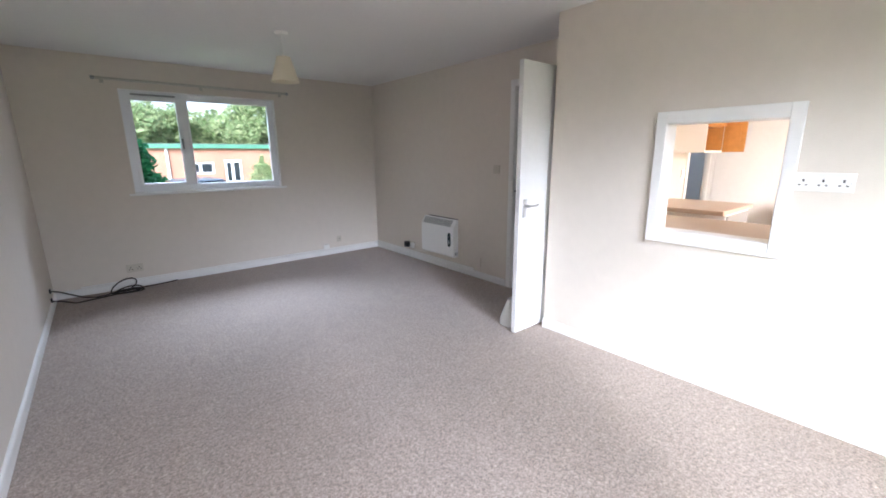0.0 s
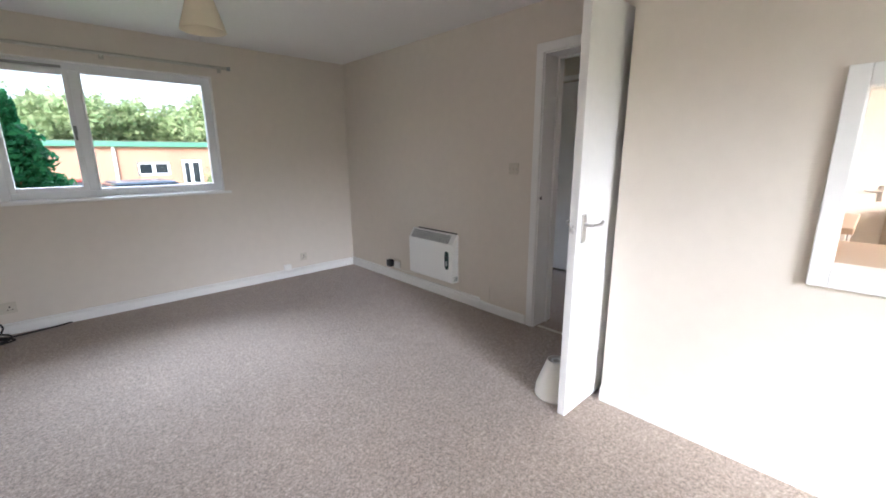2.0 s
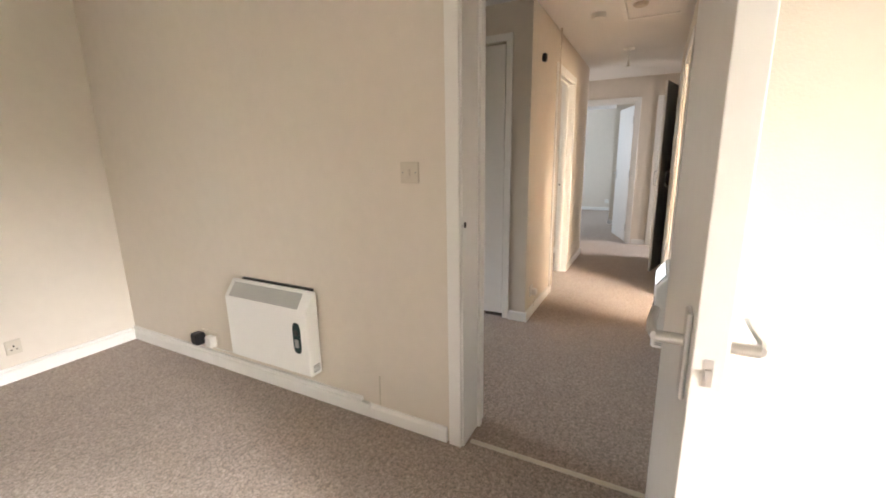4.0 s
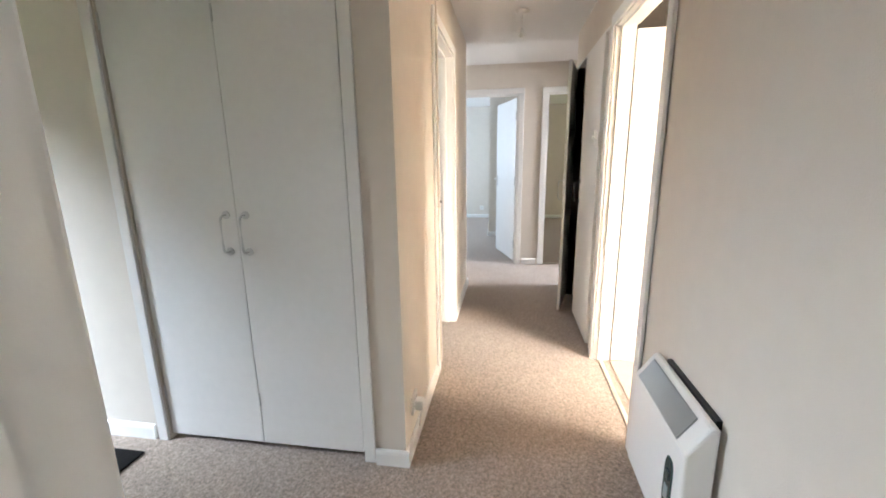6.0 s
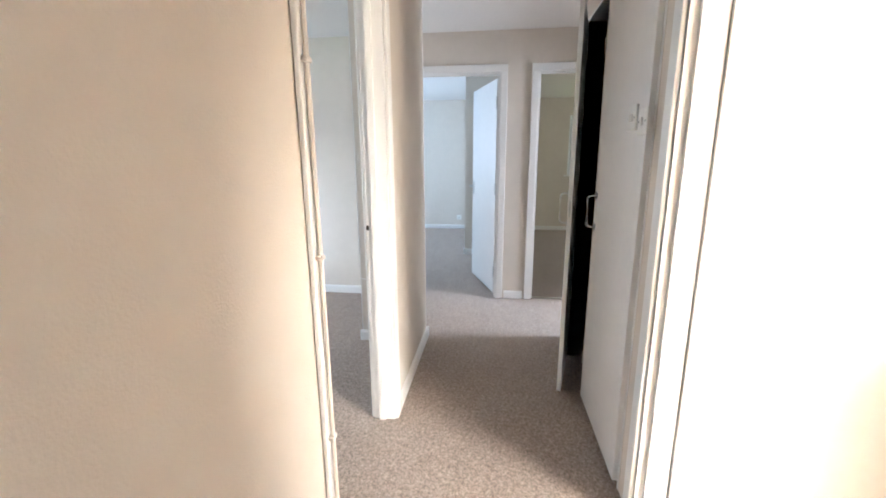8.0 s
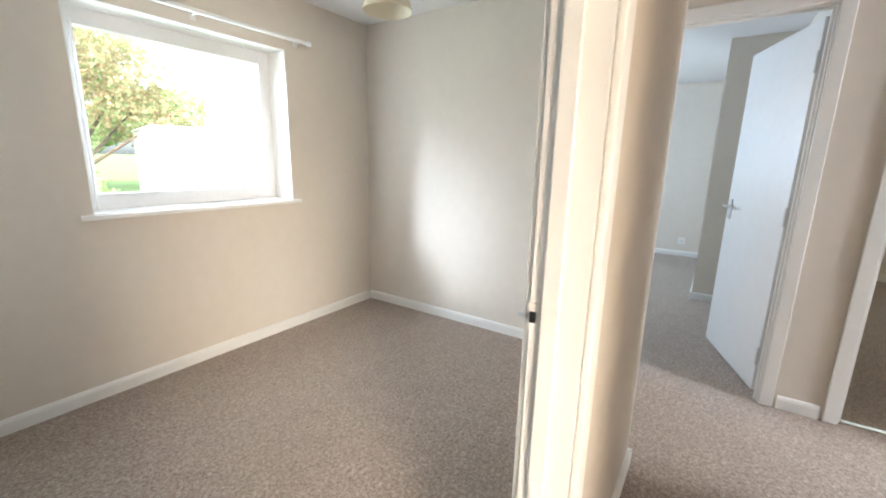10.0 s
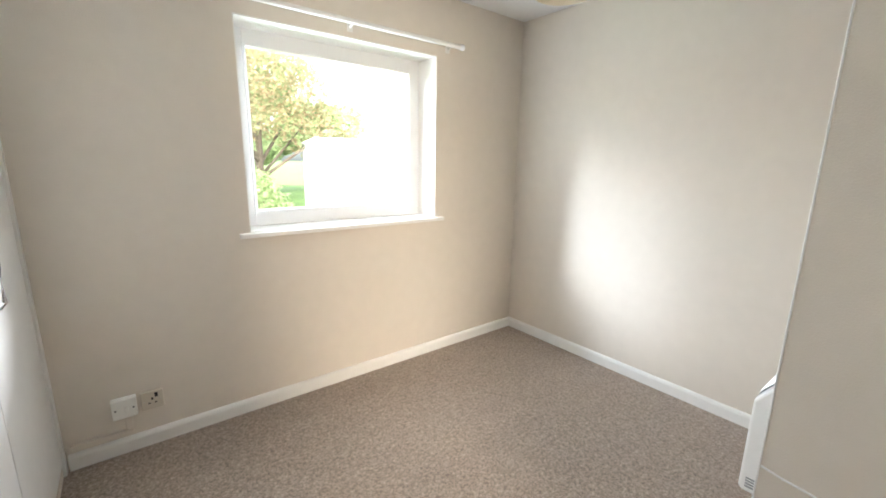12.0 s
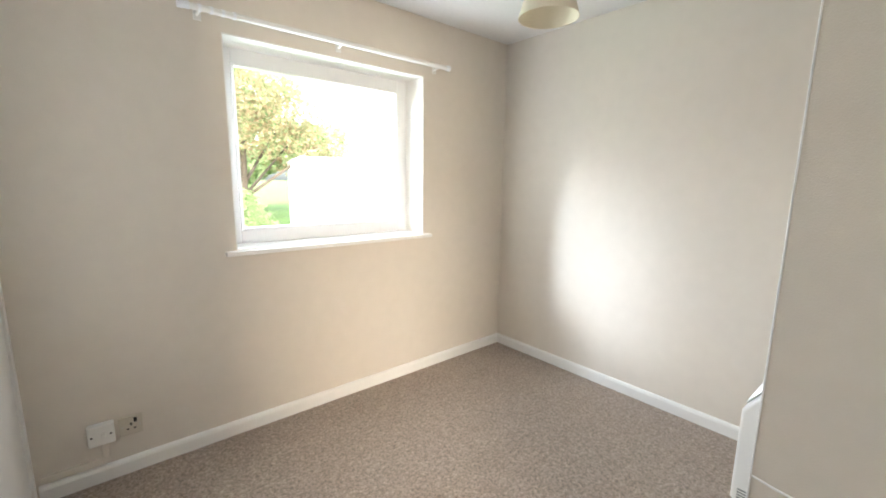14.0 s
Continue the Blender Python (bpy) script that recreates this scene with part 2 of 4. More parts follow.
def boxes(name, rows, mat, parent=None, label="", bevel=0.0):
    bm = bmesh.new()
    for r in rows:
        box(bm, *r, bevel=bevel)
    return part(name, bm, mat, parent, label)


def thing(name, label, category, m=None, group="", kind=""):
    e = new(name)
    e.empty_display_size = 0.05
    if m is not None:
        e.matrix_world = m
    return tagged(e, label, category, group, kind)


# ---- large structure ----
CZ = 2.30       # ceiling height


def wall(name, axis, at, thick, a0, a1, holes=(), z0=0.0, z1=CZ, label="cream painted plaster wall"):
    """A wall across x or y at a place, from a0 to a1 along the other, with holes (b0, b1, z0, z1) through it."""
    rows, edge = [], a0
    for b0, b1, h0, h1 in sorted(holes):
        rows.append((edge, b0, z0, z1))
        if h0 > z0:
            rows.append((b0, b1, z0, h0))
        if h1 < z1:
            rows.append((b0, b1, h1, z1))
        edge = b1
    rows.append((edge, a1, z0, z1))
    bm = bmesh.new()
    for b0, b1, c0, c1 in rows:
        if axis == "x":
            box(bm, at, at + thick, b0, b1, c0, c1)
        else:
            box(bm, b0, b1, at, at + thick, c0, c1)
    bmesh.ops.remove_doubles(bm, verts=bm.verts, dist=0.0005)
    return tagged(part(name, bm, WALL), label, "wall", kind="structure")


XL, XH, YW, YR = -0.41, 2.675, 5.27, -0.95      # living room: left wall, hatch wall, window wall, rear wall
XD, XE, YB = 3.22, 8.205, 5.14                    # doorway wall, end wall of the corridor, bedroom window wall
YC, YH = 2.775, 1.805                            # corridor: left wall, right wall
XT = 3.45                                       # hall face of the doorway wall
XF = 12.10                                       # far wall of the bedrooms at the end
DOORTOP = 1.995
LIVING_DOOR, BED_DOOR, DOOR_A, DOOR_B, KIT_DOOR = (1.845, 2.642), (5.525, 6.322), (2.25, 3.03), (1.19, 1.97), (4.955, 5.825)
CLOSET = (5.965, 7.09)

tagged(boxes("floor", [(XL - 0.3, XF + 0.3, YR - 0.3, YW + 0.01, -0.12, 0.0)], CARPET), "beige-grey twist-pile carpet, slightly worn", "floor", kind="structure")
tagged(boxes("ceiling", [(XL - 0.3, XF + 0.3, YR - 0.3, YW + 0.3, CZ, CZ + 0.15)], CEIL), "matt white painted ceiling", "ceiling", kind="structure")
wall("wall_west", "x", XL - 0.25, 0.25, YR - 0.3, YW + 0.3)
wall("wall_north_living", "y", YW, 0.3, XL, XT, [(0.36, 1.86, 0.985, 2.015)])
wall("wall_rear_living", "y", YR - 0.25, 0.25, XL, XH, [(0.30, 2.12, 0.0, 2.02)])
wall("wall_hatch", "x", XH, 0.1, YR - 0.25, YH, [(0.447, 1.026, 0.891, 1.531)])
wall("wall_hall_south", "y", YH - 0.1, 0.1, XH + 0.1, 7.17, [(KIT_DOOR[0], KIT_DOOR[1], 0, DOORTOP), (CLOSET[0], CLOSET[1], 0.0, 2.02)])
wall("wall_living_hall", "x", XD, XT - XD, YH, YW, [(*LIVING_DOOR, 0, DOORTOP)])
wall("wall_north_hall", "y", YW, 0.3, XT, 5.3, [(3.72, 4.62, 0, 2.05)])
wall("wall_cupboard_front", "x", 4.735, 0.08, YC + 0.1, YW, [(2.965, 3.925, 0.0, 2.05)])
wall("wall_corridor_north", "y", YC, 0.1, 4.725, 7.29, [(*BED_DOOR, 0, DOORTOP)])
wall("wall_bedroom_west", "x", 5.30, 0.17, YC + 0.1, YB + 0.1, [(3.90, 5.10, 0.03, 2.05)])
wall("wall_north_bedroom", "y", YB, 0.32, 5.3, XE + 0.1, [(6.28, 7.43, 0.955, 1.955)])
wall("wall_nook_side", "x", 7.19, 0.1, YC + 0.1, 3.22)
wall("wall_nook_back", "y", 3.12, 0.1, 7.29, XE)
wall("wall_end", "x", XE, 0.1, YR, YB, [(*DOOR_A, 0, DOORTOP), (*DOOR_B, 0, DOORTOP)])
wall("wall_kitchen_east", "x", 5.83, 0.08, YR, YH - 0.1)
wall("wall_closet_back", "y", 1.08, 0.08, 5.91, XE, [(7.3, 8.06, 0, DOORTOP)])
wall("wall_closet_side", "x", 7.09, 0.08, 1.16, YH - 0.1)
wall("wall_rear_kitchen", "y", YR - 0.25, 0.25, XH + 0.1, 5.91, [(2.95, 4.75, 1.0, 2.0)])
wall("wall_rear_far", "y", YR - 0.25, 0.25, 5.91, XF + 0.3)
wall("wall_far_east", "x", XF, 0.28, YR, YW + 0.3, [(-0.37, 1.015, 0.99, 2.01)])
wall("wall_north_far", "y", YB, 0.3, XE + 0.1, XF)
wall("wall_between_bedrooms", "y", 2.10, 0.1, XE + 0.1, XF)
wall("wall_alcove", "x", 10.0, 0.1, 2.2, 2.68)
wall("wall_alcove_return", "y", 2.58, 0.1, 10.1, XF)
tagged(boxes("kitchen_floor", [(XH + 0.1, 5.83, YR, YH - 0.1, 0.0, 0.006)], LINO), "beige patterned vinyl kitchen floor", "floor", kind="structure")


def baseboard(axis, at, side, a0, a1, h=0.072, t=0.016):
    """Painted skirting on one side of a wall face."""
    o = [(0, 0), (side * t, 0), (side * t, h - 0.018), (side * t * 0.75, h - 0.006), (side * t * 0.35, h), (0, h)]
    bm = bmesh.new()
    prism(bm, o, a0, a1)
    ob = part("baseboard", bm, GLOSS)
    if axis == "y":
        ob.matrix_world = pose(0, at, 0)
    else:
        ob.matrix_world = Matrix.Translation((at, 0, 0)) @ Matrix(((0, 1, 0, 0), (1, 0, 0, 0), (0, 0, 1, 0), (0, 0, 0, 1)))
    return tagged(ob, "white gloss painted wooden skirting board", "skirting board", kind="structure")


for row in [("x", XL, 1, YR, YW), ("y", YW, -1, XL, XD), ("x", XD, -1, 3.11, YW), ("x", XD, -1, LIVING_DOOR[1] + 0.055, 3.11),
            ("x", XH, -1, YR, YH), ("y", YH, 1, XH + 0.02, XD - 0.02), ("y", YH, 1, XT, KIT_DOOR[0] - 0.055), ("x", 4.735, -1, 4.0, YW), ("x", 4.725, -1, YC - 0.016, 2.905),
            ("y", YC, -1, 4.725, BED_DOOR[0] - 0.055), ("y", YC, -1, BED_DOOR[1] + 0.055, 7.29), ("x", 7.29, 1, YC - 0.016, 3.12),
            ("x", XE, -1, DOOR_B[1] + 0.055, DOOR_A[0] - 0.055), ("x", 7.17, 1, 1.16, YH), ("y", YB, -1, 5.49, XE), ("x", XE, -1, 3.22, YB),
            ("y", 3.22, 1, 7.19, XE), ("x", 7.19, -1, YC + 0.1, 3.236), ("y", YC + 0.1, 1, BED_DOOR[1] + 0.055, 7.19), ("x", XF, -1, YR, 2.1), ("x", XF, -1, 2.68, YB),
            ("x", 10.0, -1, 2.2, 2.68), ("y", 2.68, 1, 10.0, XF), ("y", 2.1, -1, XE + 0.1, XF), ("x", XT, 1, LIVING_DOOR[1] + 0.055, YW)]:
    baseboard(*row)


def door_frame(m, w, wall_t, mat=GLOSS, label="white gloss painted door frame and architrave"):
    """Lining, stops and architraves round an opening w wide; its threshold lies along x, the wall is wall_t thick along y."""
    e = thing("door_frame", label, "door frame", m, kind="structure")
    h, t = DOORTOP, 0.025
    boxes("lining", [(0, t, -0.002, wall_t + 0.002, 0, h - t), (w - t, w, -0.002, wall_t + 0.002, 0, h - t), (0, w, -0.002, wall_t + 0.002, h - t, h)], mat, e)
    boxes("door_stop", [(t, t + 0.012, 0.045, 0.075, 0, h - t - 0.012), (w - t - 0.012, w - t, 0.045, 0.075, 0, h - t - 0.012), (t, w - t, 0.045, 0.075, h - t - 0.012, h - t)], mat, e)
    for y0, y1 in ((-0.018, -0.003), (wall_t + 0.003, wall_t + 0.018)):
        boxes("architrave", [(-0.04, 0.018, y0, y1, 0, h - 0.018), (w - 0.018, w + 0.04, y0, y1, 0, h - 0.018), (-0.04, w + 0.04, y0, y1, h - 0.018, h + 0.042)], mat, e, bevel=0.004)
    return e


def along_y(x, y):
    """A pose whose x axis goes along +y and whose y axis goes along -x."""
    return pose(x, y, 0, 0, 0, 90)


door_frame(along_y(XT, LIVING_DOOR[0]), LIVING_DOOR[1] - LIVING_DOOR[0], XT - XD)
door_frame(pose(BED_DOOR[0], YC, 0), BED_DOOR[1] - BED_DOOR[0], 0.1)
door_frame(along_y(XE + 0.1, DOOR_A[0]), DOOR_A[1] - DOOR_A[0], 0.1)
door_frame(along_y(XE + 0.1, DOOR_B[0]), DOOR_B[1] - DOOR_B[0], 0.1)
door_frame(pose(KIT_DOOR[0], YH - 0.1, 0), KIT_DOOR[1] - KIT_DOOR[0], 0.1)
door_frame(pose(7.3, 1.08, 0), 0.76, 0.08)


def lever_handle(parent, x, z, y, side, flip):
    """A long plate with a bent lever, on one face of a leaf."""
    bm = bmesh.new()
    box(bm, x - 0.02, x + 0.02, y, y + side * 0.008, z - 0.068, z + 0.068, bevel=0.003)
    h = part("door_handle", bm, STEEL, parent, "brushed aluminium lever handle on a long plate")
    bm = bmesh.new()
    cyl(bm, (x, y, z + 0.02), (x, y + side * 0.045, z + 0.02), 0.009)
    tube(bm, [(x, y + side * 0.045, z + 0.02), (x + flip * 0.02, y + side * 0.05, z + 0.02), (x + flip * 0.07, y + side * 0.05, z + 0.017), (x + flip * 0.105, y + side * 0.045, z + 0.026)], 0.008)
    part("lever", bm, STEEL, h, smooth=True)


def door_leaf(name, m, w, label, h=1.94, handle_z=0.97):
    """A flush painted leaf, hinged at its own origin, 40 mm thick, reaching along x."""
    e = thing(name, label, "door", m, kind="structure")
    boxes("leaf", [(0, w, -0.02, 0.02, 0.01, 0.01 + h)], DOOR, e, bevel=0.002)
    for z in (0.22, 1.0, 1.75):
        bm = bmesh.new()
        cyl(bm, (-0.006, 0.024, z - 0.05), (-0.006, 0.024, z + 0.05), 0.007, seg=10)
        part("hinge", bm, STEEL, e, "steel butt hinge")
    boxes("latch_plate", [(w - 0.0005, w + 0.001, -0.006, 0.006, handle_z - 0.02, handle_z + 0.02)], STEEL, e, "steel latch plate")
    boxes("latch_bolt", [(w, w + 0.005, -0.004, 0.004, handle_z - 0.006, handle_z + 0.006)], STEEL, e, "steel latch bolt")
    for side in (1, -1):
        lever_handle(e, w - 0.055, handle_z, side * 0.02, side, -1)
    return e


door_leaf("door_1", pose(3.205, 1.872, 0, 0, 0, 180), 0.825, "white flush interior door standing wide open beside the kitchen wall", h=1.965)
door_leaf("door_2", pose(XE + 0.118, DOOR_A[0] + 0.026, 0, 0, 0, 18.5), 0.75, "white flush bedroom door standing open into the room")
door_leaf("door_3", pose(5.812, YH - 0.106, 0, 0, 0, -91), 0.83, "white flush kitchen door folded back against the wall")
door_leaf("door_4", pose(5.575, YC + 0.13, 0, 0, 0, 88), 0.686, "white flush bedroom door folded back against the fitted wardrobe")


def window(name, m, w, h, depth, mullions=(), frame_w=0.06, label="white upvc window with clear panes", trickle=False):
    """A upvc frame in an opening: x along the wall, y outwards from the room's face, z up from the opening's foot."""
    e = thing(name, label, "window", m, kind="structure")
    y0, y1 = depth, depth + 0.06
    boxes("window_frame", [(0, frame_w, y0, y1, 0, h), (w - frame_w, w, y0, y1, 0, h), (frame_w, w - frame_w, y0, y1, 0, frame_w), (frame_w, w - frame_w, y0, y1, h - frame_w, h)], UPVC, e, bevel=0.004)
    edges = [frame_w] + [q for a in mullions for q in (a - 0.03, a + 0.03)] + [w - frame_w]
    for a in mullions:
        boxes("mullion", [(a - 0.03, a + 0.03, y0, y1, frame_w, h - frame_w)], UPVC, e, bevel=0.004)
    for k, (a, b) in enumerate(zip(edges[::2], edges[1::2])):
        s = 0.035 if mullions and k == 0 else 0.014
        boxes("sash", [(a, a + s, y0 - 0.012, y1 - 0.02, frame_w, h - frame_w), (b - s, b, y0 - 0.012, y1 - 0.02, frame_w, h - frame_w),
                       (a + s, b - s, y0 - 0.012, y1 - 0.02, frame_w, frame_w + s), (a + s, b - s, y0 - 0.012, y1 - 0.02, h - frame_w - s, h - frame_w)], UPVC, e, bevel=0.003)
        g = boxes("pane", [(a + s - 0.004, b - s + 0.004, y0 + 0.018, y0 + 0.022, frame_w + s - 0.004, h - frame_w - s + 0.004)], GLASS, e)
        g.visible_shadow = False
    if trickle:
        boxes("trickle_vent", [(0.10, edges[1] - 0.03, y0 - 0.02, y0, h - frame_w + 0.012, h - frame_w + 0.03)], GRILLE, e, "dark trickle vent", bevel=0.003)
        bm = bmesh.new()
        x = edges[1] - 0.02
        box(bm, x - 0.012, x + 0.012, y0 - 0.03, y0 - 0.012, 0.5, 0.56, bevel=0.003)
        box(bm, x - 0.008, x + 0.008, y0 - 0.05, y0 - 0.03, 0.45, 0.54, bevel=0.004)
        part("window_handle", bm, GRILLE, e)
    boxes("window_sill", [(-0.05, w + 0.05, -0.035, 0, -0.022, 0.0), (0.001, w - 0.001, 0, depth, -0.002, 0.006)], GLOSS, e, bevel=0.002)
    boxes("reveal", [(-0.002, 0.006, 0.002, depth, 0.006, h), (w - 0.006, w + 0.002, 0.002, depth, 0.006, h), (0.006, w - 0.006, 0.002, depth, h - 0.006, h + 0.002)], GLOSS, e)
    return e


window("window_1", pose(0.36, YW, 0.985), 1.50, 1.03, 0.07, (0.545,), label="white upvc two-light window with a trickle vent", trickle=True)
window("window_2", pose(6.28, YB, 0.955), 1.15, 1.0, 0.19, frame_w=0.075, label="white upvc single-light window in a deep reveal")
window("window_3", pose(XF, 1.015, 0.99, 0, 0, -90), 1.385, 1.02, 0.1, label="white upvc window in a far bedroom")
window("window_4", pose(4.75, YR, 1.0, 0, 0, 180), 1.8, 1.0, 0.1, (0.9,), label="white upvc kitchen window")
window("window_5", pose(2.12, YR, 0.0, 0, 0, 180), 1.82, 2.02, 0.1, (0.91,), label="white upvc glazed patio door")


def entrance_door():
    e = thing("door_5", "white entrance door with a tall glazed panel", "door", kind="structure")
    boxes("door_panel", [(3.72, 3.78, YW + 0.1, YW + 0.15, 0, 2.05), (4.19, 4.62, YW + 0.1, YW + 0.15, 0, 2.05), (3.78, 4.19, YW + 0.1, YW + 0.15, 0, 0.7), (3.78, 4.19, YW + 0.1, YW + 0.15, 1.9, 2.05)], GLOSS, e)
    boxes("pane", [(3.78, 4.19, YW + 0.12, YW + 0.13, 0.7, 1.9)], GLASS, e).visible_shadow = False


entrance_door()

# ---- living room and fixtures ----


def hatch_frame():
    """White architrave and lining round the serving hatch."""
    e = thing("hatch_frame", "white gloss painted frame round the serving hatch", "hatch frame", kind="structure")
    y0, y1, z0, z1, w = 0.447, 1.026, 0.891, 1.531, 0.058
    bm = bmesh.new()
    for x0, x1 in ((XH - 0.022, XH - 0.003), (XH + 0.103, XH + 0.122)):
        for a in ((y0 - w + 0.012, y0 + 0.012, z0 - w, z1 + w), (y1 - 0.012, y1 + w - 0.012, z0 - w, z1 + w), (y0 + 0.012, y1 - 0.012, z1 - 0.012, z1 + w), (y0 + 0.012, y1 - 0.012, z0 - w, z0 + 0.012)):
            box(bm, x0, x1, *a, bevel=0.004)
    part("architrave", bm, GLOSS, e)
    boxes("lining", [(XH - 0.004, XH + 0.104, y0 - 0.002, y0 + 0.014, z0, z1), (XH - 0.004, XH + 0.104, y1 - 0.014, y1 + 0.002, z0, z1),
                     (XH - 0.004, XH + 0.104, y0 + 0.014, y1 - 0.014, z1 - 0.014, z1 + 0.002), (XH - 0.004, XH + 0.104, y0 + 0.014, y1 - 0.014, z0 - 0.002, z0 + 0.014)], GLOSS, e)


hatch_frame()


def on_wall(x, y, z, facing):
    """A pose on a wall: local x to the right as one faces the wall, local y into the wall, z up. facing: the way the wall looks."""
    return pose(x, y, z, 0, 0, {"-y": 0, "+y": 180, "-x": -90, "+x": 90}[facing])


def heater(m, label, w=0.56, h=0.44, d=0.095):
    """A slim panel convector: chamfered casing, sloping outlet grille, oval control panel, wall bracket."""
    e = thing("panel_heater", label, "heater", m, "panel heaters")
    prof = [(-0.015, 0.0), (-d + 0.012, 0.0), (-d, 0.012), (-d, h - 0.085), (-d + 0.055, h - 0.005), (-d + 0.062, h), (-0.022, h), (-0.015, h - 0.007)]
    bm = bmesh.new()
    prism(bm, prof, 0, w)
    caps = [ed for ed in bm.edges if abs(ed.verts[0].co.x - ed.verts[1].co.x) < 1e-6]
    bmesh.ops.bevel(bm, geom=caps, offset=0.008, segments=2, profile=0.5, affect="EDGES")
    part("casing", bm, ENAMEL, e)
    slope = Vector((0, 0.055, 0.08)).normalized()
    out = Vector((0, -0.08, 0.055)).normalized()
    g = Vector((0, -d, h - 0.085)) + out * 0.001
    bm = bmesh.new()
    q = [g + slope * a + Vector((x, 0, 0)) for a, x in ((0.006, 0.035), (0.006, w - 0.06), (0.088, w - 0.06), (0.088, 0.035))]
    q += [p + out * 0.002 for p in q]
    v = [bm.verts.new(p) for p in q]
    for f in ((3, 2, 1, 0), (4, 5, 6, 7), (0, 1, 5, 4), (1, 2, 6, 5), (2, 3, 7, 6), (3, 0, 4, 7)):
        bm.faces.new([v[k] for k in f])
    part("outlet_grille", bm, GRILLE, e, "dark grey outlet grille")
    bm = bmesh.new()
    n = 42
    for k in range(n):
        x = 0.04 + (w - 0.105) * k / (n - 1)
        p0, p1 = g + slope * 0.008 + out * 0.004, g + slope * 0.086 + out * 0.004
        tube(bm, [p0 + Vector((x, 0, 0)), p1 + Vector((x, 0, 0))], 0.0022, 4)
    part("grille", bm, STEEL, e, "thin grey grille bars")
    bm = bmesh.new()
    pts = []
    for k in range(24):
        a = 2 * math.pi * k / 24
        pts.append((0.027 * max(-1, min(1, 1.25 * math.cos(a))), 0.084 * max(-1, min(1, 1.12 * math.sin(a)))))
    lo = [bm.verts.new((w - 0.075 + px, -d + 0.001, 0.205 + pz)) for px, pz in pts]
    hi = [bm.verts.new((w - 0.075 + px * 0.9, -d - 0.004, 0.205 + pz * 0.96)) for px, pz in pts]
    bm.faces.new(hi)
    for k in range(24):
        bm.faces.new((lo[k], lo[(k + 1) % 24], hi[(k + 1) % 24], hi[k]))
    c = part("control_panel", bm, DIAL, e, "dark green oval control panel")
    boxes("switch_button", [(w - 0.088, w - 0.062, -d - 0.008, -d - 0.003, 0.222, 0.248)], BLACK, c, bevel=0.002)
    boxes("display", [(w - 0.088, w - 0.062, -d - 0.006, -d - 0.003, 0.155, 0.2)], GRILLE, c, bevel=0.001)
    boxes("wall_bracket", [(0.06, w - 0.03, -0.016, -0.001, 0.03, h + 0.006)], BLACK, e, "dark steel wall bracket")
    bm = bmesh.new()
    for k in range(4):
        box(bm, w - 0.0015, w + 0.0012, -0.075, -0.03, 0.02 + k * 0.011, 0.026 + k * 0.011)
    part("rating_label", bm, GRILLE, e, "small grey rating label")
    return e


heater(on_wall(XD, 4.03, 0.18, "-x"), "white slim panel heater on the wall beside the doorway", 0.61)
heater(on_wall(4.70, YH, 0.165, "+y"), "white slim panel heater on the hall wall", 0.43)
heater(on_wall(8.02, 3.22, 0.16, "+y"), "white slim panel heater on the bedroom wall")


def socket(name, m, gangs, label, mat=PLASTIC, switches=True, depth=0.012, single=0.086, rocker=None):
    """A square-pin socket plate with pin slots and rockers; x runs along the wall, centred on its foot."""
    e = thing(name, label, "wall socket", m)
    w = {1: single, 2: 0.146, 3: 0.212}[gangs]
    boxes("face_plate", [(-w / 2, w / 2, -depth, 0, 0, 0.086)], mat, e, bevel=0.003)
    for k in range(gangs):
        bm = bmesh.new()
        x = -w / 2 + w * (k + 0.5) / gangs
        box(bm, x - 0.004, x + 0.004, -depth - 0.0006, -depth + 0.002, 0.044, 0.056)
        box(bm, x - 0.017, x - 0.008, -depth - 0.0006, -depth + 0.002, 0.026, 0.032)
        box(bm, x + 0.008, x + 0.017, -depth - 0.0006, -depth + 0.002, 0.026, 0.032)
        part("pin_slots", bm, BLACK, e, "dark pin slots")
    if switches:
        for k in range(gangs):
            x = -w / 2 + w * (k + 0.5) / gangs + 0.016
            boxes("rocker_switch", [(x - 0.006, x + 0.006, -depth - 0.004, -depth, 0.056, 0.077)], rocker or mat, e, bevel=0.001)
    for x in (-w / 2 + 0.012, w / 2 - 0.012):
        bm = bmesh.new()
        cyl(bm, (x, -depth - 0.001, 0.04), (x, -depth + 0.002, 0.04), 0.003, seg=8)
        part("screw", bm, STEEL, e)
    return e


def light_switch(m, label, mat=CREAMED, rockers=1):
    e = thing("light_switch", label, "light switch", m)
    boxes("face_plate", [(-0.043, 0.043, -0.01, 0, 0, 0.086)], mat, e, bevel=0.003)
    for k in range(rockers):
        x = (k - (rockers - 1) / 2) * 0.022
        boxes("rocker_switch", [(x - 0.006, x + 0.006, -0.016, -0.01, 0.03, 0.056)], mat, e, bevel=0.002)
    for x in (-0.03, 0.03):
        bm = bmesh.new()
        cyl(bm, (x, -0.0112, 0.043), (x, -0.008, 0.043), 0.0032, seg=8)
        part("screw", bm, GRILLE, e)
    return e


socket("triple_socket", on_wall(XH, 0.298, 1.177, "-x"), 3, "white triple socket plate beside the serving hatch")
socket("double_socket", on_wall(0.245, YW, 0.165, "-y"), 2, "yellowed double socket above the skirting board", CREAMED)
socket("telephone_socket", on_wall(2.585, YW, 0.162, "-y"), 1, "yellowed small telephone socket on the window wall", CREAMED, False, single=0.07)
light_switch(on_wall(XD, 2.852, 1.162, "-x"), "yellowed plastic light switch beside the doorway")


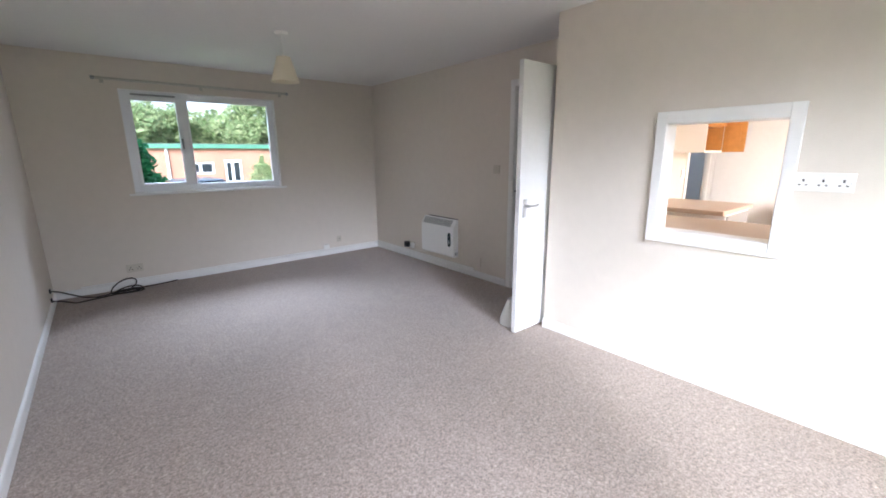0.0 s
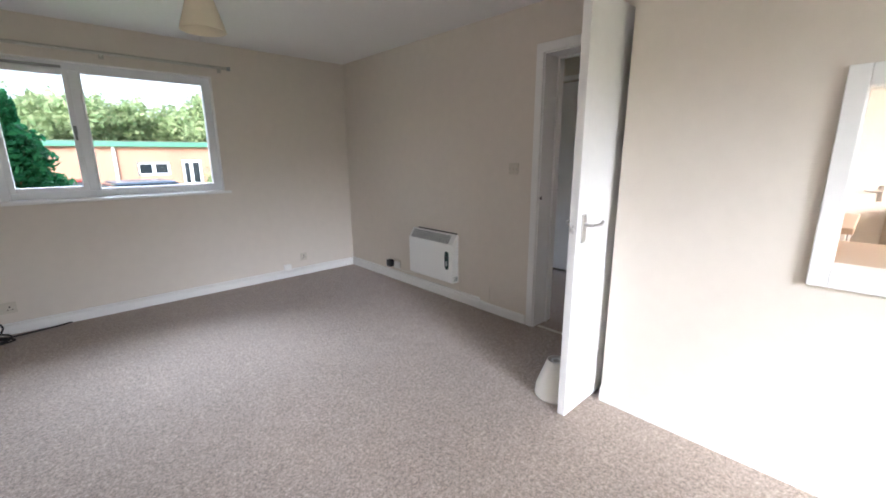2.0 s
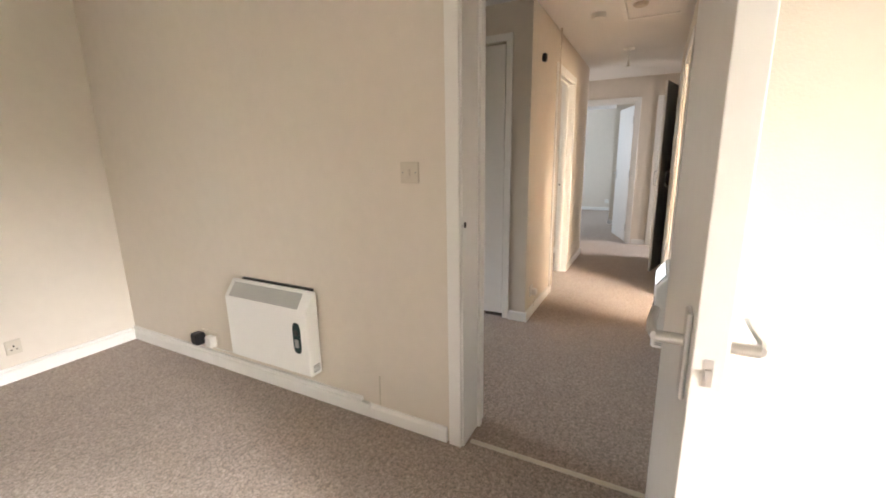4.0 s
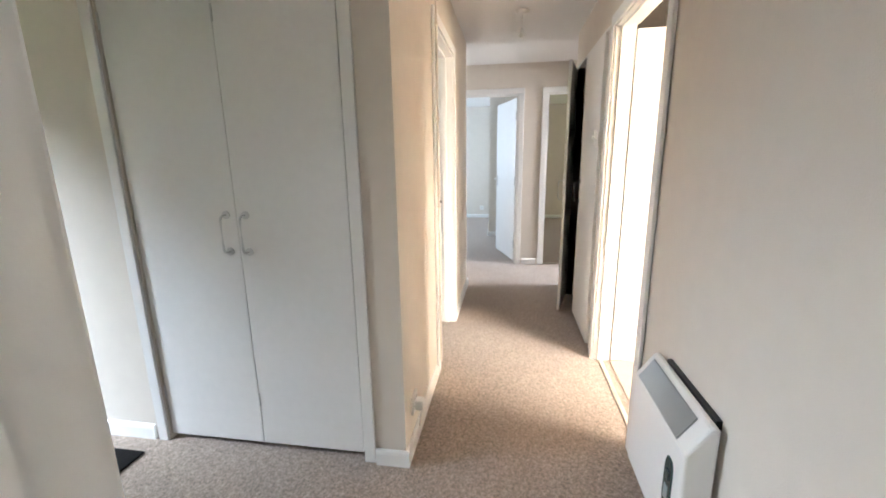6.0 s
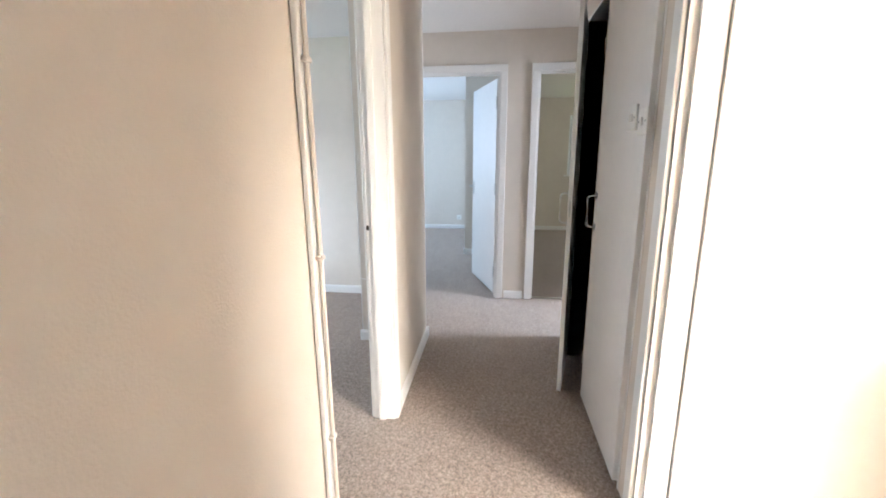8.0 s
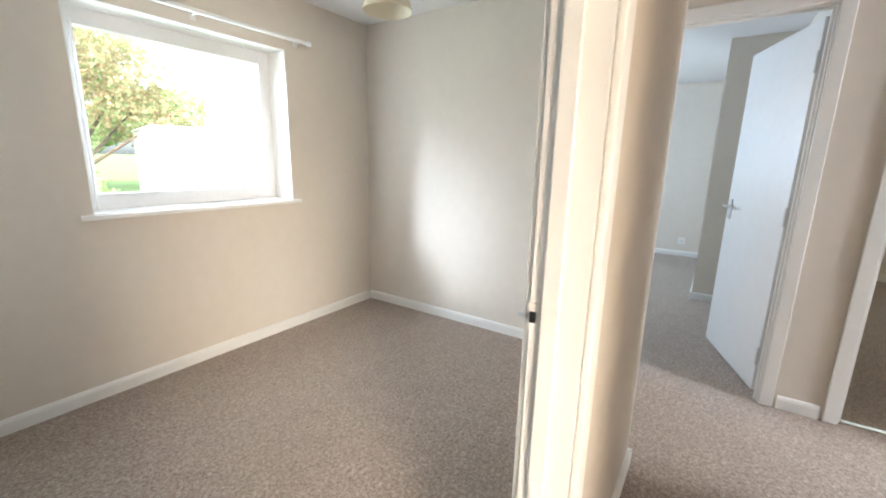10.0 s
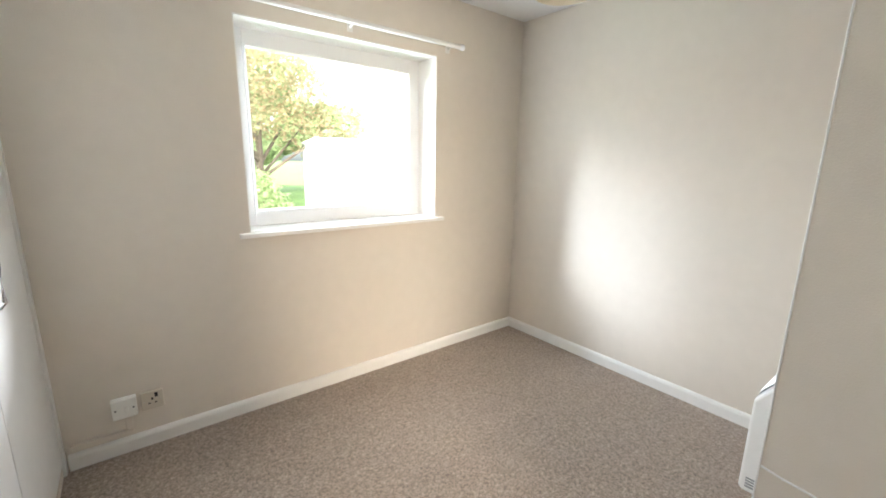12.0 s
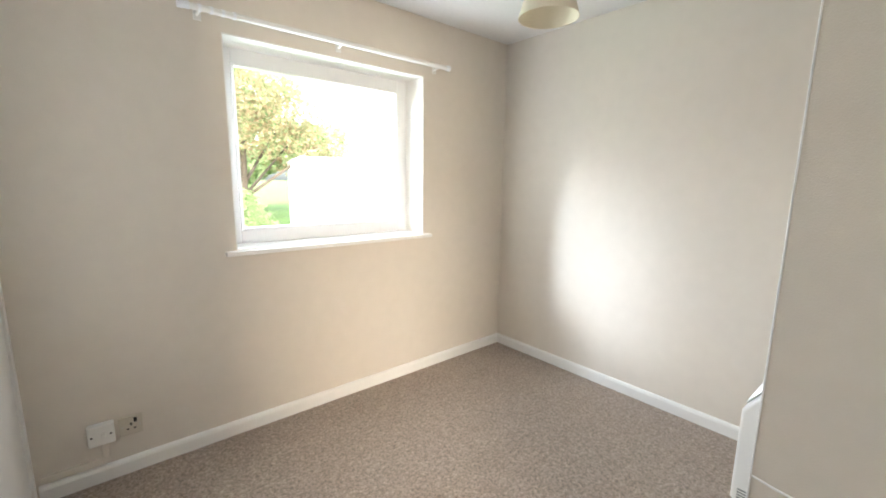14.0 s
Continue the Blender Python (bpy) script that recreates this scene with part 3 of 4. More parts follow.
def junction_box():
    e = thing("telephone_box", "small white telephone junction box above the skirting", "junction box", on_wall(2.39, YW, 0.085, "-y"))
    boxes("lid", [(-0.04, 0.04, -0.028, 0, 0, 0.062)], PLASTIC, e, bevel=0.004)


junction_box()


def plugged_socket():
    """A double socket with a black plug and a white adaptor in it."""
    e = socket("double_socket", on_wall(XD, 4.37, 0.14, "-x"), 2, "yellowed double socket with two plugs in it", CREAMED)
    p = thing("black_plug", "bulky black plug-in adaptor in the wall socket", "plug", on_wall(XD, 4.43, 0.14, "-x"))
    boxes("plug_body", [(-0.036, 0.036, -0.075, -0.0125, 0.0, 0.08)], BLACK, p, bevel=0.016)
    q = thing("white_plug", "white fused plug in the wall socket", "plug", on_wall(XD, 4.32, 0.14, "-x"))
    boxes("plug_body", [(-0.03, 0.03, -0.055, -0.0125, 0.002, 0.07)], PLASTIC, q, bevel=0.008)
    bm = bmesh.new()
    tube(bm, [(0.02, -0.03, 0.01), (0.03, -0.02, -0.01), (0.10, -0.012, -0.016), (0.28, -0.012, 0.0), (0.33, -0.012, 0.05)], 0.0035)
    part("flex", bm, PLASTIC, q, smooth=True)


plugged_socket()


def trunking():
    """Cable trunking run along the top of the skirting boards, with small lumps and kinks in it."""
    bm = bmesh.new()
    box(bm, XD - 0.022, XD - 0.001, 3.17, YW - 0.02, 0.078, 0.10, bevel=0.003)
    box(bm, XD - 0.024, XD - 0.001, 3.12, 3.18, 0.05, 0.078, bevel=0.004)
    tagged(part("cable_trunking", bm, GLOSS), "white painted cable trunking on top of the skirting", "trunking")
    bm = bmesh.new()
    box(bm, XL + 0.2, XD - 0.03, YW - 0.019, YW - 0.001, 0.078, 0.09, bevel=0.003)
    tagged(part("cable_trunking", bm, GLOSS), "white painted cable trunking along the window wall", "trunking")
    bm = bmesh.new()
    tube(bm, [(XD - 0.004, 3.065, 0.08), (XD - 0.004, 3.066, 0.15), (XD - 0.004, 3.062, 0.235)], 0.004, 6)
    tagged(part("wall_line", bm, CREAMED), "short grey cable stub up the wall", "cable")


trunking()


def cable_coil():
    """Black aerial cable lying in loose loops by the wall, one loop propped up on the skirting."""
    pts = [(XL + 0.012, 4.98, 0.165), (XL + 0.06, 4.99, 0.16), (XL + 0.14, 5.01, 0.10), (XL + 0.22, 5.02, 0.02), (-0.10, 5.03, 0.006)]
    for turn, (high, wide, back) in enumerate(((0.15, 0.125, 0.19), (0.03, 0.13, 0.10), (0.055, 0.12, 0.13), (0.015, 0.115, 0.09))):
        for k in range(16):
            a = 2 * math.pi * k / 16
            u = 0.5 - 0.5 * math.cos(a)
            pts.append((0.12 + 0.02 * turn - wide * math.cos(a + 0.5 * math.pi * (0.06 * turn)), 5.04 + back * (0.5 + 0.5 * math.sin(-a)) * 0.9, 0.007 + high * max(0.0, math.sin(a * 0.5)) * (0.25 + 0.75 * (0.5 - 0.5 * math.sin(a)))))
    pts += [(0.30, 5.13, 0.03), (0.42, 5.17, 0.012), (0.52, 5.2, 0.008), (0.60, 5.225, 0.012)]
    for _ in range(2):
        pts = [pts[0]] + [tuple((pts[k - 1][j] + 2 * pts[k][j] + pts[k + 1][j]) / 4 for j in range(3)) for k in range(1, len(pts) - 1)] + [pts[-1]]
    bm = bmesh.new()
    tube(bm, pts, 0.0065, 8)
    tube(bm, [(XL + 0.012, 4.95, 0.075), (XL + 0.06, 4.97, 0.06), (-0.25, 5.0, 0.008), (-0.12, 5.03, 0.007), (-0.02, 5.05, 0.007), (0.05, 5.07, 0.0075)], 0.0065, 8)
    tagged(part("aerial_cable", bm, RUBBER, smooth=True), "coiled black aerial cable lying on the carpet", "cable")
    for y, z in ((4.98, 0.165), (4.95, 0.085)):
        bm = bmesh.new()
        box(bm, XL, XL + 0.012, y - 0.02, y + 0.02, z - 0.02, z + 0.02, bevel=0.003)
        tagged(part("cable_outlet", bm, BLACK), "small black cable outlet on the wall", "cable outlet")


cable_coil()


def pendant(name, x, y, drop, r0, r1, h, label, shade=True):
    """A ceiling rose, flex and lampholder, with a tapered shade that is pleated a little."""
    e = thing(name, label, "ceiling light", pose(x, y, CZ))
    bm = bmesh.new()
    lathe(bm, [(0.0, -0.022), (0.03, -0.022), (0.045, -0.012), (0.05, 0.0), (0.0, 0.0)], 24)
    part("ceiling_rose", bm, PLASTIC, e, smooth=True)
    bm = bmesh.new()
    cyl(bm, (0, 0, -0.02), (0.002, 0, -drop), 0.0032, seg=8)
    part("flex", bm, PLASTIC, e)
    bm = bmesh.new()
    lathe(bm, [(0.0, 0), (0.009, 0), (0.014, -0.015), (0.014, -0.035), (0.019, -0.037), (0.019, -0.06), (0.0, -0.06)], 16, (0, 0, -drop + 0.005))
    part("lampholder", bm, PLASTIC, e, smooth=True)
    if shade:
        bm = bmesh.new()
        lathe(bm, [(r0, -0.02), (r0 + (r1 - r0) * 0.5, -0.02 - h * 0.5), (r1, -0.02 - h), (r1 - 0.003, -0.02 - h), (r0 - 0.003, -0.02)], 36, (0, 0, -drop))
        s = part("shade", bm, SHADE, e, "tapered cream fabric shade", smooth=True)
        for a in range(3):
            bm = bmesh.new()
            c, d = math.cos(a * 2.094), math.sin(a * 2.094)
            tube(bm, [(c * 0.018, d * 0.018, -drop - 0.03), (c * r0, d * r0, -drop - 0.024)], 0.0015, 5)
            part("shade_arm", bm, STEEL, s)
    return e


pendant("pendant_light", 1.36, 3.45, 0.16, 0.052, 0.108, 0.185, "cream tapered pendant light hanging from the ceiling")
pendant("pendant_light", 7.295, 4.11, 0.13, 0.075, 0.125, 0.17, "cream drum pendant light in the small bedroom")
pendant("bare_pendant", 6.52, 2.295, 0.12, 0, 0, 0, "white pendant lampholder with no shade", shade=False)


def curtain_pole(x0, x1, y_wall, z, label, rings=0, mat=UPVC, ends=UPVC):
    """A slim pole on brackets, with end stops."""
    e = thing("curtain_pole", label, "curtain pole", pose(0, y_wall, z))
    bm = bmesh.new()
    cyl(bm, (x0, -0.06, 0), (x1, -0.06, 0), 0.013)
    part("pole", bm, mat, e, smooth=True)
    for x, s in ((x0, -1), (x1, 1)):
        bm = bmesh.new()
        lathe(bm, [(0, -0.02), (0.013, -0.02), (0.018, -0.008), (0.018, 0.01), (0.0, 0.014)], 14)
        f = part("end_stop", bm, ends, e, smooth=True)
        f.matrix_local = pose(x, -0.06, 0, 0, 90 * s, 0)
    for x in (x0 + 0.07, (x0 + x1) / 2, x1 - 0.07):
        bm = bmesh.new()
        cyl(bm, (x, -0.003, -0.012), (x, -0.06, 0), 0.007, seg=10)
        box(bm, x - 0.016, x + 0.016, -0.006, -0.0005, -0.035, 0.015, bevel=0.002)
        part("bracket", bm, mat, e)
    for k in range(rings):
        bm = bmesh.new()
        cyl(bm, (x0 + 0.02 + k * 0.045, -0.06, 0), (x0 + 0.032 + k * 0.045, -0.06, 0), 0.016, seg=14)
        part("ring", bm, UPVC, e)


curtain_pole(0.18, 2.0, YW, 2.088, "dull cream curtain pole above the living room window", mat=POLE, ends=GRILLE)
curtain_pole(6.12, 7.58, YB, 2.015, "cream curtain pole above the bedroom window", rings=5, mat=PLASTIC)


def floor_shade():
    """A lampshade left standing on the carpet, open at the top, with its ring fitting."""
    e = thing("lampshade", "cream fabric lampshade standing on the carpet by the door", "lampshade", pose(2.54, 2.005, 0.003))
    bm = bmesh.new()
    lathe(bm, [(0.11, 0.0), (0.105, 0.05), (0.05, 0.205), (0.047, 0.205), (0.102, 0.05), (0.107, 0.0)], 36)
    part("cover", bm, PALESHADE, e, smooth=True)
    bm = bmesh.new()
    lathe(bm, [(0.03, 0.193), (0.03, 0.2), (0.022, 0.2), (0.022, 0.193), (0.03, 0.193)], 24)
    for a in range(3):
        c, s = math.cos(a * 2.094 + 0.4), math.sin(a * 2.094 + 0.4)
        tube(bm, [(c * 0.03, s * 0.03, 0.196), (c * 0.048, s * 0.048, 0.198)], 0.002, 6)
    part("fitting_ring", bm, PLASTIC, e)


floor_shade()


def threshold(x0, x1, y0, y1):
    bm = bmesh.new()
    box(bm, x0, x1, y0, y1, 0.0, 0.006, bevel=0.0025)
    tagged(part("threshold_strip", bm, BRASS), "metal carpet threshold strip in the doorway", "threshold strip", kind="structure")


threshold(XD + 0.03, XD + 0.055, LIVING_DOOR[0] + 0.04, LIVING_DOOR[1] - 0.04)
threshold(XE + 0.02, XE + 0.05, DOOR_B[0] + 0.04, DOOR_B[1] - 0.04)
threshold(KIT_DOOR[0] + 0.03, KIT_DOOR[1] - 0.03, YH - 0.055, YH - 0.03)


def strike_plate(m, label):
    """A keep for a latch, let into a jamb, with a dark recess."""
    e = thing("strike_plate", label, "strike plate", m, kind="structure")
    boxes("plate", [(-0.001, 0.0, -0.012, 0.012, -0.028, 0.028)], GLOSS, e)
    boxes("keep", [(-0.006, -0.0011, -0.006, 0.006, -0.011, 0.011)], BLACK, e, "black latch keep", bevel=0.001)
    boxes("lip", [(-0.004, -0.0005, 0.012, 0.03, -0.004, 0.004)], STEEL, e, bevel=0.001)


strike_plate(pose(BED_DOOR[1] - 0.0255, YC + 0.095, 0.965, 0, 0, 0), "steel strike plate in the bedroom door jamb")
strike_plate(pose(XD + 0.014, LIVING_DOOR[1] - 0.0255, 1.0, 0, 0, 90), "steel strike plate in the living room door jamb")

# ---- hall and corridor ----


def d_handle(parent, x, y, z, h=0.15):
    """A worn D-shaped pull with round feet; sticks out along -y of its parent."""
    bm = bmesh.new()
    pts = [(x, y, z - h / 2), (x, y - 0.026, z - h / 2), (x, y - 0.036, z - h / 2 + 0.006), (x, y - 0.04, z - h / 2 + 0.018), (x, y - 0.04, z + h / 2 - 0.018), (x, y - 0.036, z + h / 2 - 0.006), (x, y - 0.026, z + h / 2), (x, y, z + h / 2)]
    tube(bm, pts, 0.0048, 10)
    p = part("pull_handle", bm, STEEL, parent, "worn chrome D-shaped pull handle", smooth=True)
    for s in (-1, 1):
        bm = bmesh.new()
        cyl(bm, (x, y - 0.006, z + s * h / 2), (x, y, z + s * h / 2), 0.016, seg=16)
        part("handle_foot", bm, STEEL, p)


def cupboard_leaf(name, m, w, h, label, handle_x, handle_z=1.0, z0=0.03, t=0.022):
    """A flush cupboard door: x along its width from the hinge, its face looks along -y."""
    e = thing(name, label, "cupboard door", m)
    boxes("leaf", [(0, w, 0, t, z0, z0 + h)], DOOR, e, bevel=0.002)
    d_handle(e, handle_x, 0, handle_z)
    for z in (0.25, h - 0.2):
        bm = bmesh.new()
        cyl(bm, (0.002, -0.003, z - 0.03), (0.002, -0.003, z + 0.03), 0.004, seg=8)
        part("hinge", bm, STEEL, e)
    return e


def hall_cupboard():
    cupboard_leaf("cupboard_door", on_wall(4.739, 3.918, 0, "-x"), 0.472, 2.01, "white painted flush cupboard door, closed", 0.43)
    cupboard_leaf("cupboard_door", on_wall(4.739, 3.443, 0, "-x"), 0.472, 2.01, "white painted flush cupboard door with a pull handle, closed", 0.04)
    e = thing("cupboard_frame", "white painted frame round the hall cupboard", "door frame", kind="structure")
    boxes("architrave", [(4.719, 4.733, 2.912, 2.96, 0, 2.055), (4.719, 4.733, 3.93, 3.978, 0, 2.055), (4.719, 4.733, 2.912, 3.978, 2.055, 2.103)], GLOSS, e, bevel=0.003)
    # near-black sheets, the cupboard's shade as a colour
    boxes("inside", [(4.82, 5.29, 2.90, 2.905, 0.0, 2.2), (5.285, 5.29, 2.905, 4.0, 0.0, 2.2)], SHADE_BLACK, e)


hall_cupboard()


def closet():
    cupboard_leaf("closet_door", pose(CLOSET[0] + 0.61, YH + 0.022, 0, 0, 0, 180), 0.60, 1.96, "white painted closet door with a D handle, nearly shut", 0.035, 1.02)
    # the far leaf stands ajar
    a = 14.0
    e = thing("closet_door", "white painted closet door with a D handle, ajar", "cupboard door", pose(CLOSET[1] - 0.004, YH + 0.0, 0, 0, 0, 180 - a))
    boxes("leaf", [(0, 0.485, -0.022, 0.0, 0.02, 1.985)], DOOR, e, bevel=0.002)
    d_handle(e, 0.445, -0.022, 1.02)
    bm = bmesh.new()
    box(bm, 0.478, 0.4865, -0.016, -0.006, 0.98, 1.06)
    part("catch", bm, STEEL, e)
    f = thing("closet_frame", "white painted closet frame, its inside coloured near black for shade", "door frame", kind="structure")
    boxes("lining", [(CLOSET[0] - 0.002, CLOSET[0] + 0.01, YH - 0.102, YH + 0.002, 0, 2.02), (CLOSET[1] - 0.0, CLOSET[1] + 0.012, YH - 0.102, YH + 0.002, 0, 2.02), (CLOSET[0] + 0.01, CLOSET[1], YH - 0.102, YH + 0.002, 2.01, 2.022)], GLOSS, f)
    # lining and shelves coloured near black to give the closet's deep shade
    boxes("inside", [(CLOSET[0] - 0.15, CLOSET[1] + 0.3, 1.161, 1.17, 0.001, CZ), (CLOSET[0] - 0.16, CLOSET[0] - 0.15, 1.16, YH - 0.1, 0.001, CZ), (CLOSET[1] + 0.3, CLOSET[1] + 0.31, 1.16, YH - 0.1, 0.001, CZ), (CLOSET[0] - 0.15, CLOSET[1] + 0.3, 1.17, YH - 0.1, 0.001, 0.008)], SHADE_BLACK, f)
    boxes("shelf", [(CLOSET[0] - 0.14, CLOSET[1] + 0.29, 1.175, YH - 0.14, 1.48, 1.50), (CLOSET[0] - 0.14, CLOSET[1] + 0.29, 1.175, YH - 0.14, 1.75, 1.77)], SHADE_BLACK, f)


closet()
light_switch(on_wall(6.10, YH + 0.023, 1.36, "+y"), "white plastic light switch on the corridor wall", PLASTIC, 2)
light_switch(on_wall(5.99, YH + 0.023, 1.34, "+y"), "white heating control plate on the corridor wall", PLASTIC)


def fitting(name, x, y, r, h, mat, label, category):
    bm = bmesh.new()
    lathe(bm, [(0, 0), (r, 0), (r, -h * 0.5), (r * 0.86, -h), (0, -h)], 28, (x, y, CZ))
    tagged(part(name, bm, mat, smooth=True), label, category)


fitting("smoke_alarm", 5.30, 2.44, 0.055, 0.034, PLASTIC, "round white smoke alarm on the ceiling", "smoke alarm")


def loft_hatch(x0, x1, y0, y1):
    """A flush loft hatch: a thin moulded frame on the ceiling, a lifting panel and its oval catch."""
    e = thing("loft_hatch", "white painted loft hatch with a yellowed oval catch", "loft hatch", kind="structure")
    boxes("frame", [(x0, x1, y0, y0 + 0.035, CZ - 0.012, CZ), (x0, x1, y1 - 0.035, y1, CZ - 0.012, CZ),
                    (x0, x0 + 0.035, y0 + 0.035, y1 - 0.035, CZ - 0.012, CZ), (x1 - 0.035, x1, y0 + 0.035, y1 - 0.035, CZ - 0.012, CZ)], GLOSS, e, bevel=0.003)
    boxes("panel", [(x0 + 0.041, x1 - 0.041, y0 + 0.041, y1 - 0.041, CZ - 0.006, CZ)], CEIL, e, bevel=0.002)
    bm = bmesh.new()
    lathe(bm, [(0, 0), (0.05, 0), (0.05, -0.01), (0.036, -0.02), (0, -0.02)], 24, (5.20, 2.15, CZ - 0.006))
    part("catch", bm, CREAMED, e, "yellowed oval catch", smooth=True)


loft_hatch(5.0, 5.56, 1.86, 2.28)


def sensor():
    e = thing("wall_sensor", "small black sensor on the corridor wall", "sensor", on_wall(5.0, YC, 1.945, "-y"))
    bm = bmesh.new()
    box(bm, -0.022, 0.022, -0.035, 0, 0, 0.06, bevel=0.012)
    part("housing", bm, BLACK, e)


sensor()
socket("wall_socket", on_wall(4.87, YC, 0.17, "-y"), 1, "white single socket low on the corridor wall")


def corridor_plug():
    p = thing("white_plug", "white adaptor plugged in low on the wall", "plug", on_wall(4.87, YC, 0.17, "-y"))
    boxes("plug_body", [(-0.022, 0.022, -0.05, -0.0125, 0.012, 0.06)], PLASTIC, p, bevel=0.006)
    bm = bmesh.new()
    tube(bm, [(0, -0.03, 0.014), (0, -0.034, -0.02), (0.01, -0.026, -0.07), (0.03, -0.022, -0.1)], 0.003)
    part("flex", bm, PLASTIC, p, smooth=True)


corridor_plug()


def conduit():
    """A painted cable up the wall beside the bedroom door, held by clips."""
    e = thing("cable_conduit", "cream painted cable conduit clipped beside the bedroom door", "conduit", pose(5.506, YC - 0.018, 0))
    bm = bmesh.new()
    tube(bm, [(0.0, -0.008, 0.08 + k * 0.25 if k < 8 else CZ - 0.002) for k in range(9)], 0.0065, 8)
    part("cable", bm, WALL, e, smooth=True)
    for z in (0.5, 1.02, 1.49, 1.95):
        boxes("clip", [(-0.016, 0.012, -0.017, 0, z - 0.006, z + 0.006)], WALL, e, bevel=0.003)


conduit()
tagged(boxes("doormat", [(3.5, 4.63, 3.97, 5.0, 0.0, 0.012)], MATTING, bevel=0.004), "black ribbed doormat inside the entrance", "doormat")


def paper():
    bm = bmesh.new()
    grid = [[bm.verts.new((0.21 * (i / 4 - 0.5), 0.148 * (j / 4 - 0.5), 0.001 + 0.004 * math.sin(i * 1.1) * math.sin(j * 0.9) ** 2)) for j in range(5)] for i in range(5)]
    for i in range(4):
        for j in range(4):
            bm.faces.new((grid[i][j], grid[i + 1][j], grid[i + 1][j + 1], grid[i][j + 1]))
    ob = part("paper_sheet", bm, PAPER)
    ob.matrix_world = pose(4.54, 4.37, 0.013, 0, 0, 25)
    sol = ob.modifiers.new("thickness", "SOLIDIFY")
    sol.thickness = 0.0006
    tagged(ob, "sheet of white paper lying on the doormat", "paper")


paper()

# ---- small bedroom ----
socket("wall_socket", on_wall(5.80, YB, 0.178, "-y"), 1, "yellowed single socket with a black rocker near the wardrobe", CREAMED, rocker=BLACK)


def fused_spur():
    e = thing("fused_spur", "white fused switch box fed by surface trunking", "switch box", on_wall(5.698, YB, 0.18, "-y"))
    boxes("box", [(-0.045, 0.045, -0.035, 0, 0, 0.09)], PLASTIC, e, bevel=0.004)
    boxes("rocker_switch", [(0.0, 0.014, -0.042, -0.035, 0.03, 0.055)], PLASTIC, e, bevel=0.002)
    for x in (-0.032, 0.032):
        bm = bmesh.new()
        cyl(bm, (x, -0.0365, 0.045), (x, -0.03, 0.045), 0.004, seg=8)
        part("screw", bm, BLACK, e)
    boxes("trunking", [(-0.005, 0.02, -0.016, 0, -0.07, 0.0), (-0.2, 0.02, -0.018, 0, -0.09, -0.07)], WALL, e, "cream painted surface trunking", bevel=0.002)


fused_spur()


def painted_seam():
    bm = bmesh.new()
    # a fine tube added to draw the plaster's seam line, lighter than the wall
    tube(bm, [(7.188, 3.215, 0.455), (7.187, 3.16, 0.446), (7.188, 3.10, 0.44), (7.187, 3.02, 0.425), (7.188, 2.95, 0.42)], 0.0035, 6)
    tagged(part("wall_line", bm, CEIL), "thin white raised seam line across the bedroom wall", "cable")


painted_seam()
bm = bmesh.new()
cyl(bm, (7.191, 3.219, 0.08), (7.191, 3.219, CZ), 0.003, seg=10)
tagged(part("trim", bm, CEIL, smooth=True), "rounded white corner bead on the plaster edge", "corner bead", kind="structure")


def wardrobe():
    for y0, y1, hx, state in ((5.098, 4.505, 0.53, "white fitted wardrobe door with a D handle, closed"), (4.498, 3.905, 0.06, "white fitted wardrobe door with a D handle, shut")):
        e = thing("wardrobe_door", state, "wardrobe door", pose(5.452, y0, 0, 0, 0, -90) @ pose(0, 0, 0))
        boxes("leaf", [(0, y0 - y1, 0.0, 0.022, 0.06, 2.04)], DOOR, e, bevel=0.002)
        bm = bmesh.new()
        pts = [(hx, 0.022, 0.90), (hx, 0.048, 0.90), (hx, 0.060, 0.915), (hx, 0.060, 1.025), (hx, 0.048, 1.04), (hx, 0.022, 1.04)]
        tube(bm, pts, 0.006, 10)
        part("pull_handle", bm, CHROME, e, "chrome D-shaped pull handle", smooth=True)
    f = thing("wardrobe_frame", "white painted wardrobe frame with a dark plinth", "wardrobe frame", kind="structure")
    boxes("frame", [(5.462, 5.482, 5.1, 5.148, 0, 2.1), (5.462, 5.482, 3.86, 3.9, 0, 2.1), (5.462, 5.482, 3.9, 5.1, 2.05, 2.1)], GLOSS, f)
    boxes("plinth", [(5.31, 5.44, 3.9, 5.1, 0.0, 0.058)], SHADE_BLACK, f)


wardrobe()

# ---- kitchen, seen through the hatch and its doorway ----


